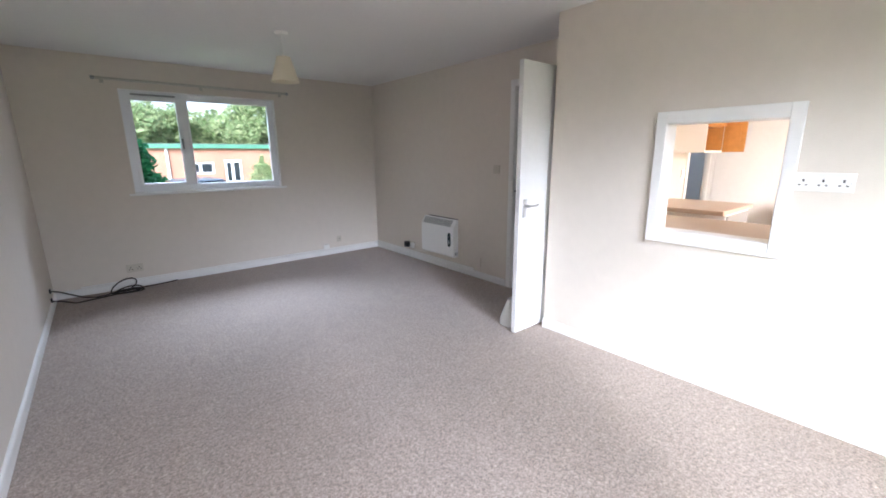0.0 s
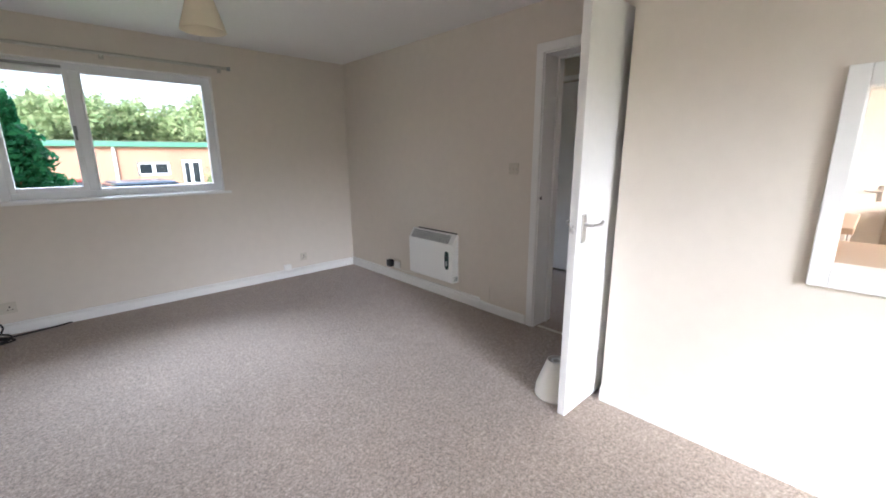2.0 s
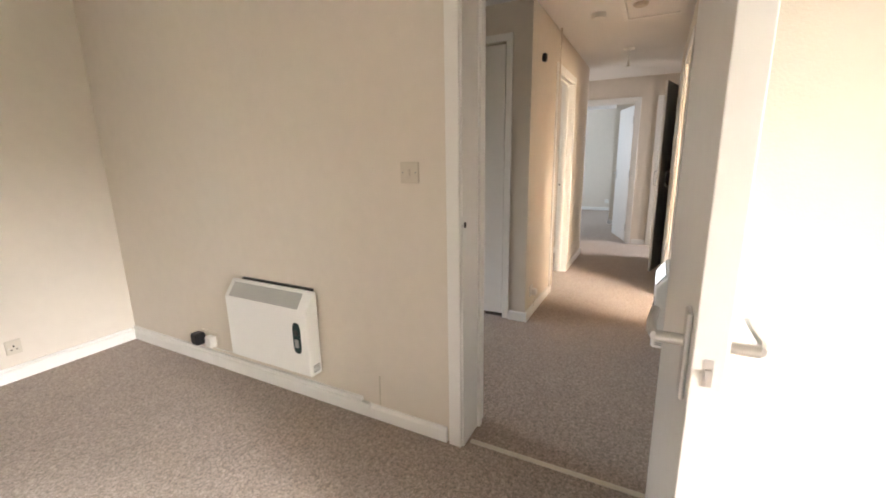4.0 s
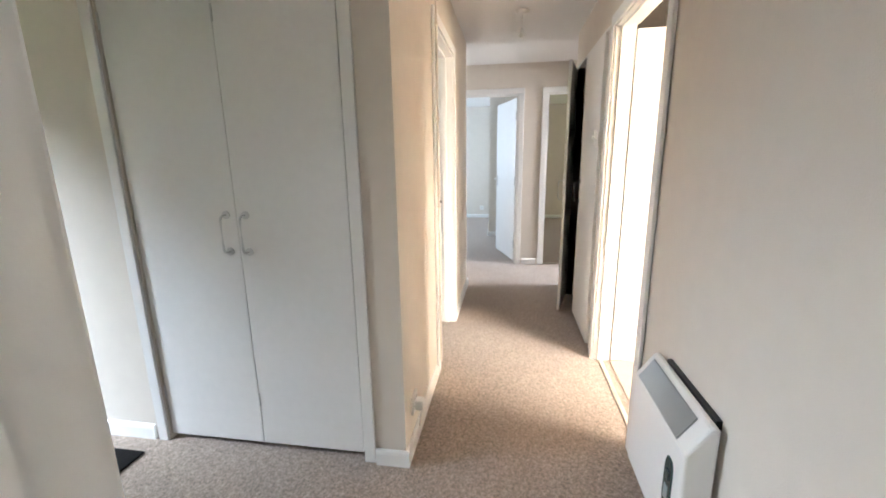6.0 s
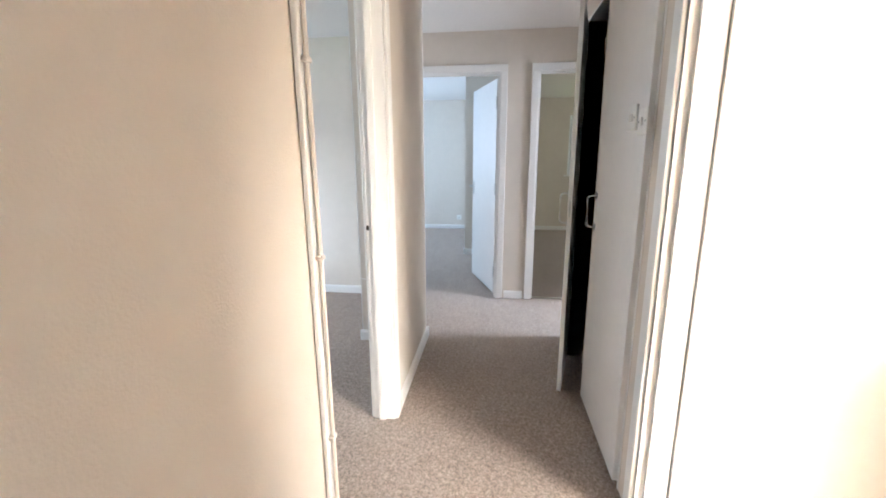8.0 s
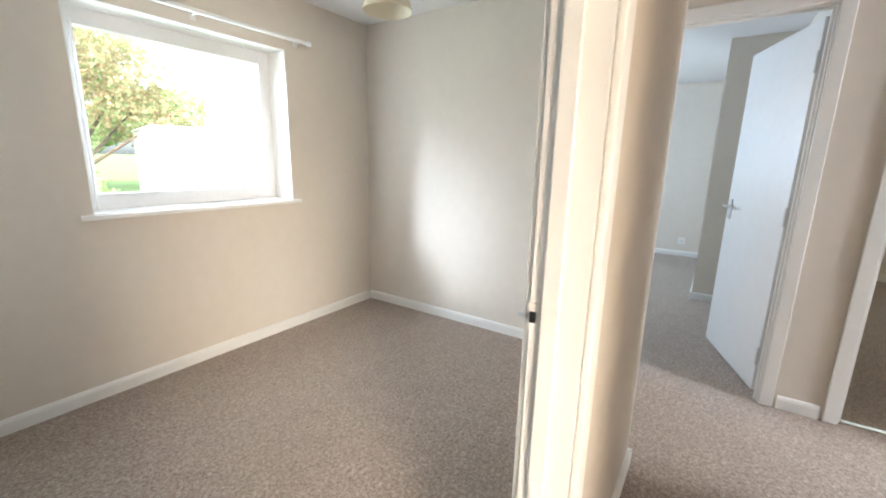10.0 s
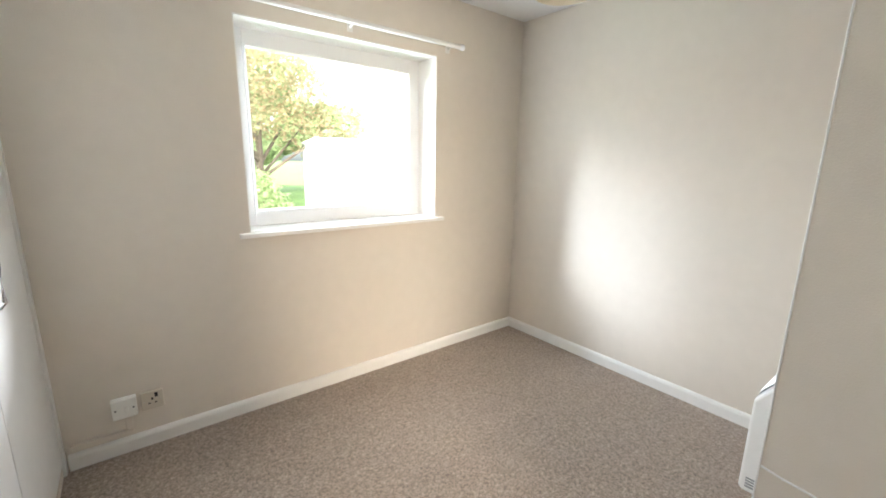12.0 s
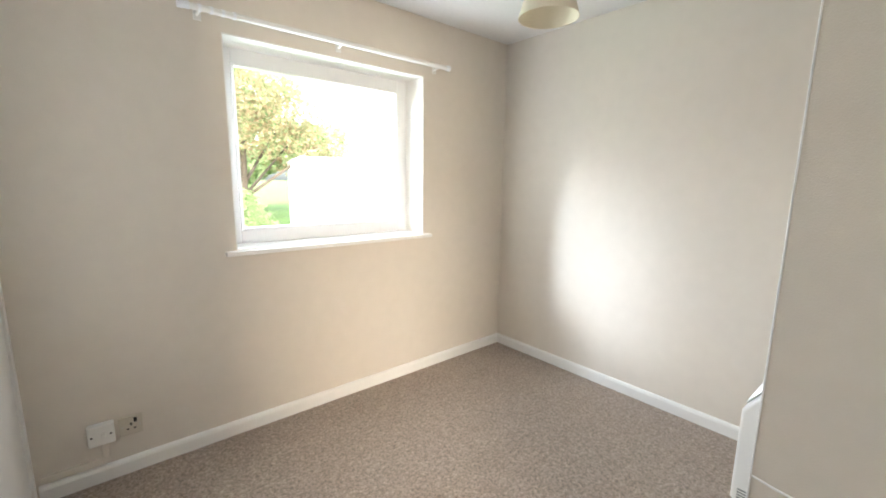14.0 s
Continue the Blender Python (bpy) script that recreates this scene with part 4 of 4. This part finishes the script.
def base_unit(x0, x1, y0, y1, front, label):
    """A floor cabinet with a recessed plinth and one door on the named side."""
    e = thing("base_cabinet", label, "cabinet", group="kitchen cabinets")
    boxes("carcass", [(x0, x1, y0, y1, 0.12, 0.858)], MELAMINE, e)
    if front == "-y":
        boxes("plinth", [(x0, x1, y0 + 0.05, y1, 0.007, 0.12)], MELAMINE, e)
        rails = [(x0 + 0.004, x1 - 0.004, y0 - 0.02, y0 - 0.001, 0.13, 0.85)]
        panel = (x0 + 0.06, x1 - 0.06, y0 - 0.026, y0 - 0.02, 0.19, 0.79)
        knob = ((x1 - 0.04, y0 - 0.02, 0.78), (x1 - 0.04, y0 - 0.045, 0.78))
    else:
        s = 1 if front == "+x" else -1
        xf = x1 if s > 0 else x0
        boxes("plinth", [(x0 + (0.05 if s < 0 else 0), x1 - (0.05 if s > 0 else 0), y0, y1, 0.007, 0.12)], MELAMINE, e)
        a, b = sorted((xf + s * 0.001, xf + s * 0.02))
        rails = [(a, b, y0 + 0.004, y1 - 0.004, 0.13, 0.85)]
        a, b = sorted((xf + s * 0.02, xf + s * 0.026))
        panel = (a, b, y0 + 0.06, y1 - 0.06, 0.19, 0.79)
        knob = ((xf + s * 0.02, y1 - 0.04, 0.78), (xf + s * 0.045, y1 - 0.04, 0.78))
    d = boxes("door", rails, PINE, e, "orange pine cabinet door", bevel=0.003)
    boxes("raised_panel", [panel], PINE, d, bevel=0.003)
    bm = bmesh.new()
    cyl(bm, *knob, 0.009, 0.015, 14)
    part("knob", bm, PINE, d)
    return e


def kitchen():
    for a, b in ((-0.93, -0.33), (-0.328, 0.27), (0.272, 0.87)):
        base_unit(2.78, 3.34, a, b, "+x", "pine-fronted kitchen base cabinet under the hatch")
    for a, b in ((-0.93, -0.37), (-0.368, 0.19), (0.192, 0.74)):
        base_unit(5.24, 5.80, a, b, "-x", "pine-fronted kitchen base cabinet by the far wall")
    bm = bmesh.new()
    box(bm, 2.777, 3.38, -0.945, 1.70, 0.862, 0.90, bevel=0.006)
    tagged(part("worktop", bm, WORKTOP), "beige laminate worktop below the serving hatch", "worktop", kind="structure")
    bm = bmesh.new()
    box(bm, 3.86, 4.66, 1.0, 1.70, 0.862, 0.90, bevel=0.006)
    tagged(part("worktop", bm, WORKTOP), "beige laminate worktop along the kitchen wall", "worktop", kind="structure")
    bm = bmesh.new()
    box(bm, 5.20, 5.825, -0.945, 0.76, 0.862, 0.90, bevel=0.006)
    tagged(part("worktop", bm, WORKTOP), "beige laminate worktop by the far kitchen wall", "worktop", kind="structure")
    e = thing("washing_machine", "white front-loading washing machine under the worktop", "washing machine")
    boxes("casing", [(4.04, 4.64, 1.03, 1.69, 0.007, 0.855)], ENAMEL, e, bevel=0.008)
    bm = bmesh.new()
    cyl(bm, (4.34, 1.03, 0.45), (4.34, 1.0, 0.45), 0.17, 0.15, 28)
    part("porthole", bm, CARGLASS, e)
    boxes("control_strip", [(4.05, 4.63, 1.022, 1.031, 0.74, 0.84)], GRILLE, e, bevel=0.003)
    w = thing("wall_cabinet", "orange pine wall cabinet with one door open", "cabinet", group="kitchen cabinets")
    x0, x1, y0, y1, z0, z1 = 4.48, 4.96, 1.40, 1.70, 1.36, 2.08
    boxes("carcass", [(x0, x0 + 0.018, y0, y1, z0, z1), (x1 - 0.018, x1, y0, y1, z0, z1), (x0 + 0.018, x1 - 0.018, y0, y1, z1 - 0.018, z1), (x0 + 0.018, x1 - 0.018, y0, y1, z0, z0 + 0.018), ], MELAMINE, w)
    boxes("back_panel", [(x0 + 0.018, x1 - 0.018, y1 - 0.01, y1, z0 + 0.018, z1 - 0.018), (x0 + 0.018, x0 + 0.022, y0 + 0.002, y1 - 0.01, z0 + 0.018, z1 - 0.018), (x1 - 0.022, x1 - 0.018, y0 + 0.002, y1 - 0.01, z0 + 0.018, z1 - 0.018)], PINE, w)
    boxes("shelf", [(x0 + 0.018, x1 - 0.018, y0 + 0.02, y1 - 0.01, 1.60, 1.618)], PINE, w)
    d = boxes("door", [(x1 - 0.02, x1 - 0.001, y0 - 0.19, y0 - 0.004, z0 + 0.003, z1)], PINE, w, "orange pine door standing open", bevel=0.002)
    boxes("raised_panel", [(x1 - 0.026, x1 - 0.02, y0 - 0.15, y0 - 0.045, z0 + 0.06, z1 - 0.06)], PINE, d, bevel=0.002)
    boxes("door", [(x0 + 0.001, x1 - 0.024, y0 - 0.021, y0 - 0.002, z0 + 0.25, z1)], PINE, w, "orange pine door", bevel=0.002)
    light_switch(on_wall(4.86, YH - 0.1, 1.10, "-y"), "white light switch on the kitchen wall", PLASTIC)


kitchen()
socket("wall_socket", on_wall(XF, 2.93, 0.17, "-x"), 1, "white single socket in the far bedroom")

# ---- outdoors ----
GZ = -0.8       # ground outside


def ground():
    bm = bmesh.new()
    box(bm, -300, 300, YW + 0.3, 600, GZ - 0.5, GZ)
    box(bm, -300, 300, -600, YR - 0.25, GZ - 0.5, GZ)
    box(bm, -300, XL - 0.25, YR - 0.25, YW + 0.3, GZ - 0.5, GZ)
    box(bm, XF + 0.38, 300, YR - 0.25, YW + 0.3, GZ - 0.5, GZ)
    tagged(part("ground", bm, GRASS), "mown green lawn round the building", "lawn", kind="structure")
    tagged(boxes("road", [(-60, 5.0, 11.5, 17.5, GZ, GZ + 0.03)], TARMAC), "grey tarmac parking court", "road", kind="structure")


ground()


def leaves(bm, rnd, centre, radii, count, size):
    """Small folded leaf clumps scattered through an uneven blob."""
    c = Vector(centre)
    for _ in range(count):
        d = Vector((rnd.gauss(0, 1), rnd.gauss(0, 1), rnd.gauss(0, 1))).normalized()
        lump = 0.72 + 0.5 * noise.noise(d * 2.3 + c * 0.37)
        p = c + Vector((d.x * radii[0], d.y * radii[1], d.z * radii[2])) * lump * rnd.uniform(0.62, 1.0)
        s = size * rnd.uniform(0.6, 1.4)
        u = Vector((rnd.gauss(0, 1), rnd.gauss(0, 1), rnd.gauss(0, 0.7))).normalized() * s
        w = u.cross(Vector((rnd.gauss(0, 1), rnd.gauss(0, 1), rnd.gauss(0, 1)))).normalized() * s * 0.55
        n = u.cross(w).normalized() * s * 0.15
        a, b, e, f = bm.verts.new(p - u), bm.verts.new(p + w + n), bm.verts.new(p + u), bm.verts.new(p - w + n)
        bm.faces.new((a, b, e))
        bm.faces.new((a, e, f))


def tree(x, y, h, spread, mat, label, seed, count=5200, size=0.13, conifer=False):
    rnd = random.Random(seed)
    e = thing("conifer" if conifer else "tree", label, "tree", pose(x, y, GZ))
    bm = bmesh.new()
    cyl(bm, (0, 0, -0.05), (0.1, 0.05, h * 0.55), h * 0.022, h * 0.010, 10)
    ends = []
    for k in range(0 if conifer else 9):
        a, z = rnd.uniform(0, 6.28), h * rnd.uniform(0.28, 0.52)
        q = Vector((math.cos(a) * spread * rnd.uniform(0.4, 0.75), math.sin(a) * spread * rnd.uniform(0.4, 0.75), h * rnd.uniform(0.5, 0.85)))
        cyl(bm, (0.06, 0.03, z), q, h * 0.009, h * 0.003, 7)
        ends.append(q)
    part("trunk", bm, BARK, e)
    bm = bmesh.new()
    if conifer:
        n = 9
        for k in range(n):
            f = k / (n - 1)
            r = spread * (1 - f) ** 0.6 * (0.9 if k == 0 else 1) + 0.08
            leaves(bm, rnd, (0, 0, h * (0.08 + 0.86 * f)), (r, r, h * 0.13), int(count / n), size)
    else:
        leaves(bm, rnd, (0, 0, h * 0.7), (spread * 0.75, spread * 0.75, h * 0.28), count // 3, size)
        for q in ends:
            r = spread * rnd.uniform(0.3, 0.5)
            leaves(bm, rnd, q, (r, r, r * 0.8), count * 2 // 3 // len(ends), size)
    part("crown", bm, mat, e)
    return e


for k, (x, y, h, s) in enumerate([(-10, 26, 6.6, 4.2), (-4.0, 28, 6.4, 4.2), (1.5, 27, 5.3, 3.4), (5.2, 28, 4.6, 3.0), (8.6, 30, 3.9, 2.6), (-17, 31, 7.4, 4.6), (12.5, 33, 4.6, 3.2), (-24, 34, 8, 5.0), (2.0, 35, 5.8, 4.2), (-8, 37, 8, 5.5), (16, 30, 6, 3.5)]):
    tree(x, y, h, s, LEAF_GREEN, "broad green tree behind the brick building", 20 + k, 9000, 0.14)
tree(0.44, 6.8, 2.6, 0.80, LEAF_CONIFER, "dense dark green clipped conifer near the window", 3, 16000, 0.036, True)
tree(4.1, 13.6, 2.1, 1.0, LEAF_GREEN, "light green shrub beside the parking court", 5, 7000, 0.04, True)
tree(8.6, 14.2, 5.6, 3.0, LEAF_AUTUMN, "autumn tree with rusty and green leaves on the lawn", 7, 20000, 0.05)
tree(8.35, 13.7, 2.0, 1.7, LEAF_GREEN, "bright green low shrub on the lawn", 10, 14000, 0.035, True)
tree(7.9, 15.0, 3.3, 1.5, LEAF_AUTUMN, "rusty shrub beneath the autumn tree", 13, 12000, 0.045, True)
tree(10.2, 20.5, 7.2, 3.0, LEAF_AUTUMN, "taller autumn tree further back", 8, 12000, 0.08)
tree(7.6, 24, 6.0, 3.0, LEAF_GREEN, "green tree far across the lawn", 9, 8000, 0.11)


def brick_building():
    """A long low brick block with a green fascia, windows, a door and a downpipe."""
    e = thing("brick_building", "low orange brick garage block with a green fascia", "building")
    y, top = 20.0, 1.68
    openings = [(2.95, 4.0, 0.62, 1.12), (-8.0, -6.9, 0.62, 1.12), (4.4, 5.1, GZ, 1.2)]
    bm = bmesh.new()
    edge = -34.0
    for a, b, z0, z1 in sorted(openings):
        box(bm, edge, a, y, y + 0.25, GZ, top)
        if z0 > GZ:
            box(bm, a, b, y, y + 0.25, GZ, z0)
        box(bm, a, b, y, y + 0.25, z1, top)
        edge = b
    box(bm, edge, 9.5, y, y + 0.25, GZ, top)
    part("wall", bm, BRICK, e)
    boxes("fascia", [(-34.2, 9.7, y - 0.22, y + 5, top, top + 0.17)], GREENFELT, e, "green painted fascia")
    boxes("roof", [(-34.1, 9.6, y - 0.1, y + 4.9, top + 0.172, top + 0.2)], ROOFFELT, e)
    for a, b, z0, z1 in openings[:2]:
        w = boxes("window", [(a, a + 0.08, y + 0.05, y + 0.12, z0, z1), (b - 0.08, b, y + 0.05, y + 0.12, z0, z1), ((a + b) / 2 - 0.06, (a + b) / 2 + 0.06, y + 0.05, y + 0.12, z0, z1), (a, b, y + 0.05, y + 0.12, z0, z0 + 0.08), (a, b, y + 0.05, y + 0.12, z1 - 0.08, z1)], UPVC, e)
        boxes("pane", [(a + 0.05, b - 0.05, y + 0.09, y + 0.1, z0 + 0.05, z1 - 0.05)], CARGLASS, w)
    d = boxes("door", [(4.4, 5.1, y + 0.05, y + 0.12, GZ, 1.2)], UPVC, e, "white door with two glazed slots")
    boxes("pane", [(4.5, 4.66, y + 0.04, y + 0.05, 0.3, 1.08), (4.78, 5.0, y + 0.04, y + 0.05, 0.3, 1.08)], CARGLASS, d)
    bm = bmesh.new()
    cyl(bm, (1.55, y - 0.1, 1.27), (1.55, y, 1.27), 0.15, 0.17, 18)
    part("bulkhead_lamp", bm, UPVC, e, "round white bulkhead lamp")
    for x in (2.33, -13.0):
        bm = bmesh.new()
        cyl(bm, (x, y - 0.06, GZ), (x, y - 0.06, top), 0.05, seg=12)
        part("downpipe", bm, UPVC, e, "white plastic downpipe")


brick_building()


def car(m, paint, label):
    """A parked hatchback: lower body, glazed cabin, roof, wheels with tyres and rims, lights."""
    e = thing("car", label, "car", m, "parked cars")
    bm = bmesh.new()
    prism(bm, [(-2.05, 0.3), (-2.1, 0.55), (-1.95, 0.72), (-1.0, 0.92), (1.3, 0.95), (1.95, 0.88), (2.05, 0.55), (2.0, 0.3)], -0.86, 0.86)
    bmesh.ops.bevel(bm, geom=[q for q in bm.edges], offset=0.07, segments=2, profile=0.6, affect="EDGES")
    b = part("body", bm, paint, e, smooth=True)
    bm = bmesh.new()
    prism(bm, [(-1.05, 0.90), (-0.35, 1.40), (0.95, 1.42), (1.75, 0.92)], -0.74, 0.74)
    bmesh.ops.bevel(bm, geom=[q for q in bm.edges], offset=0.06, segments=2, profile=0.6, affect="EDGES")
    part("glazing", bm, CARGLASS, e, "dark car windows", smooth=True)
    bm = bmesh.new()
    prism(bm, [(-0.42, 1.395), (-0.3, 1.435), (0.95, 1.45), (1.1, 1.40)], -0.66, 0.66)
    part("roof", bm, paint, e)
    for x in (-0.8, 0.8):
        for y in (-1.3, 1.3):
            bm = bmesh.new()
            cyl(bm, (x - 0.1, y, 0.31), (x + 0.1, y, 0.31), 0.31, seg=24)
            t = part("wheel", bm, RUBBER, e, "black tyre")
            bm = bmesh.new()
            cyl(bm, (x - 0.105, y, 0.31), (x + 0.105, y, 0.31), 0.19, seg=18)
            part("rim", bm, STEEL, t)
        boxes("headlight", [(x * 0.7 - 0.14, x * 0.7 + 0.14, -2.09, -1.98, 0.6, 0.7)], UPVC, e, bevel=0.02)
    return e


car(pose(2.40, 14.6, GZ + 0.03, 0, 0, 6), CARPAINT, "silver-blue hatchback parked outside the window")
car(pose(1.1, 17.2, GZ + 0.03, 0, 0, 82), CARRED, "red hatchback parked behind another car")


def outbuilding():
    e = thing("outbuilding", "white painted flat-roofed outbuilding in full sun", "outbuilding")
    e.matrix_world = pose(9.28, 12.0, GZ, 0, 0, -14)
    boxes("wall", [(0, 4.5, 0.0, 3.0, 0, 2.56)], RENDER, e, bevel=0.02)
    boxes("roof", [(-0.03, 4.55, -0.03, 3.05, 2.561, 2.6)], RENDER, e, bevel=0.01)


outbuilding()


def fence():
    """A larch-lap fence with posts behind the far bedroom."""
    e = thing("garden_fence", "orange-brown overlapping board garden fence", "fence")
    x = XF + 5.0
    for k in range(9):
        y = -8 + k * 1.83
        boxes("post", [(x - 0.05, x + 0.05, y - 0.05, y + 0.05, GZ, 2.05)], FENCE, e)
    slat = None
    for k in range(8):
        y = -8 + k * 1.83
        for j in range(20):
            ob = boxes("board", [(0, 0.02, 0.05, 1.78, 0, 0.155)], FENCE, e) if slat is None else new("board", slat)
            slat = ob.data
            ob.parent = e
            ob.matrix_local = pose(x - 0.02, y, GZ + 0.04 + j * 0.13, 0, 5, 0)
        for q in (0.05, 0.62, 1.2, 1.75):
            boxes("batten", [(x - 0.05, x - 0.03, y + q, y + q + 0.018, GZ + 0.03, 1.98)], FENCE, e)


fence()
tree(XF + 4.5, 0.15, 3.1, 0.55, LEAF_GREEN, "green climber beside the fence", 11, 6000, 0.06, True)
tree(XF + 7.0, -1.4, 4.9, 2.4, LEAF_GREEN, "green tree behind the garden fence", 12, 9000, 0.10)
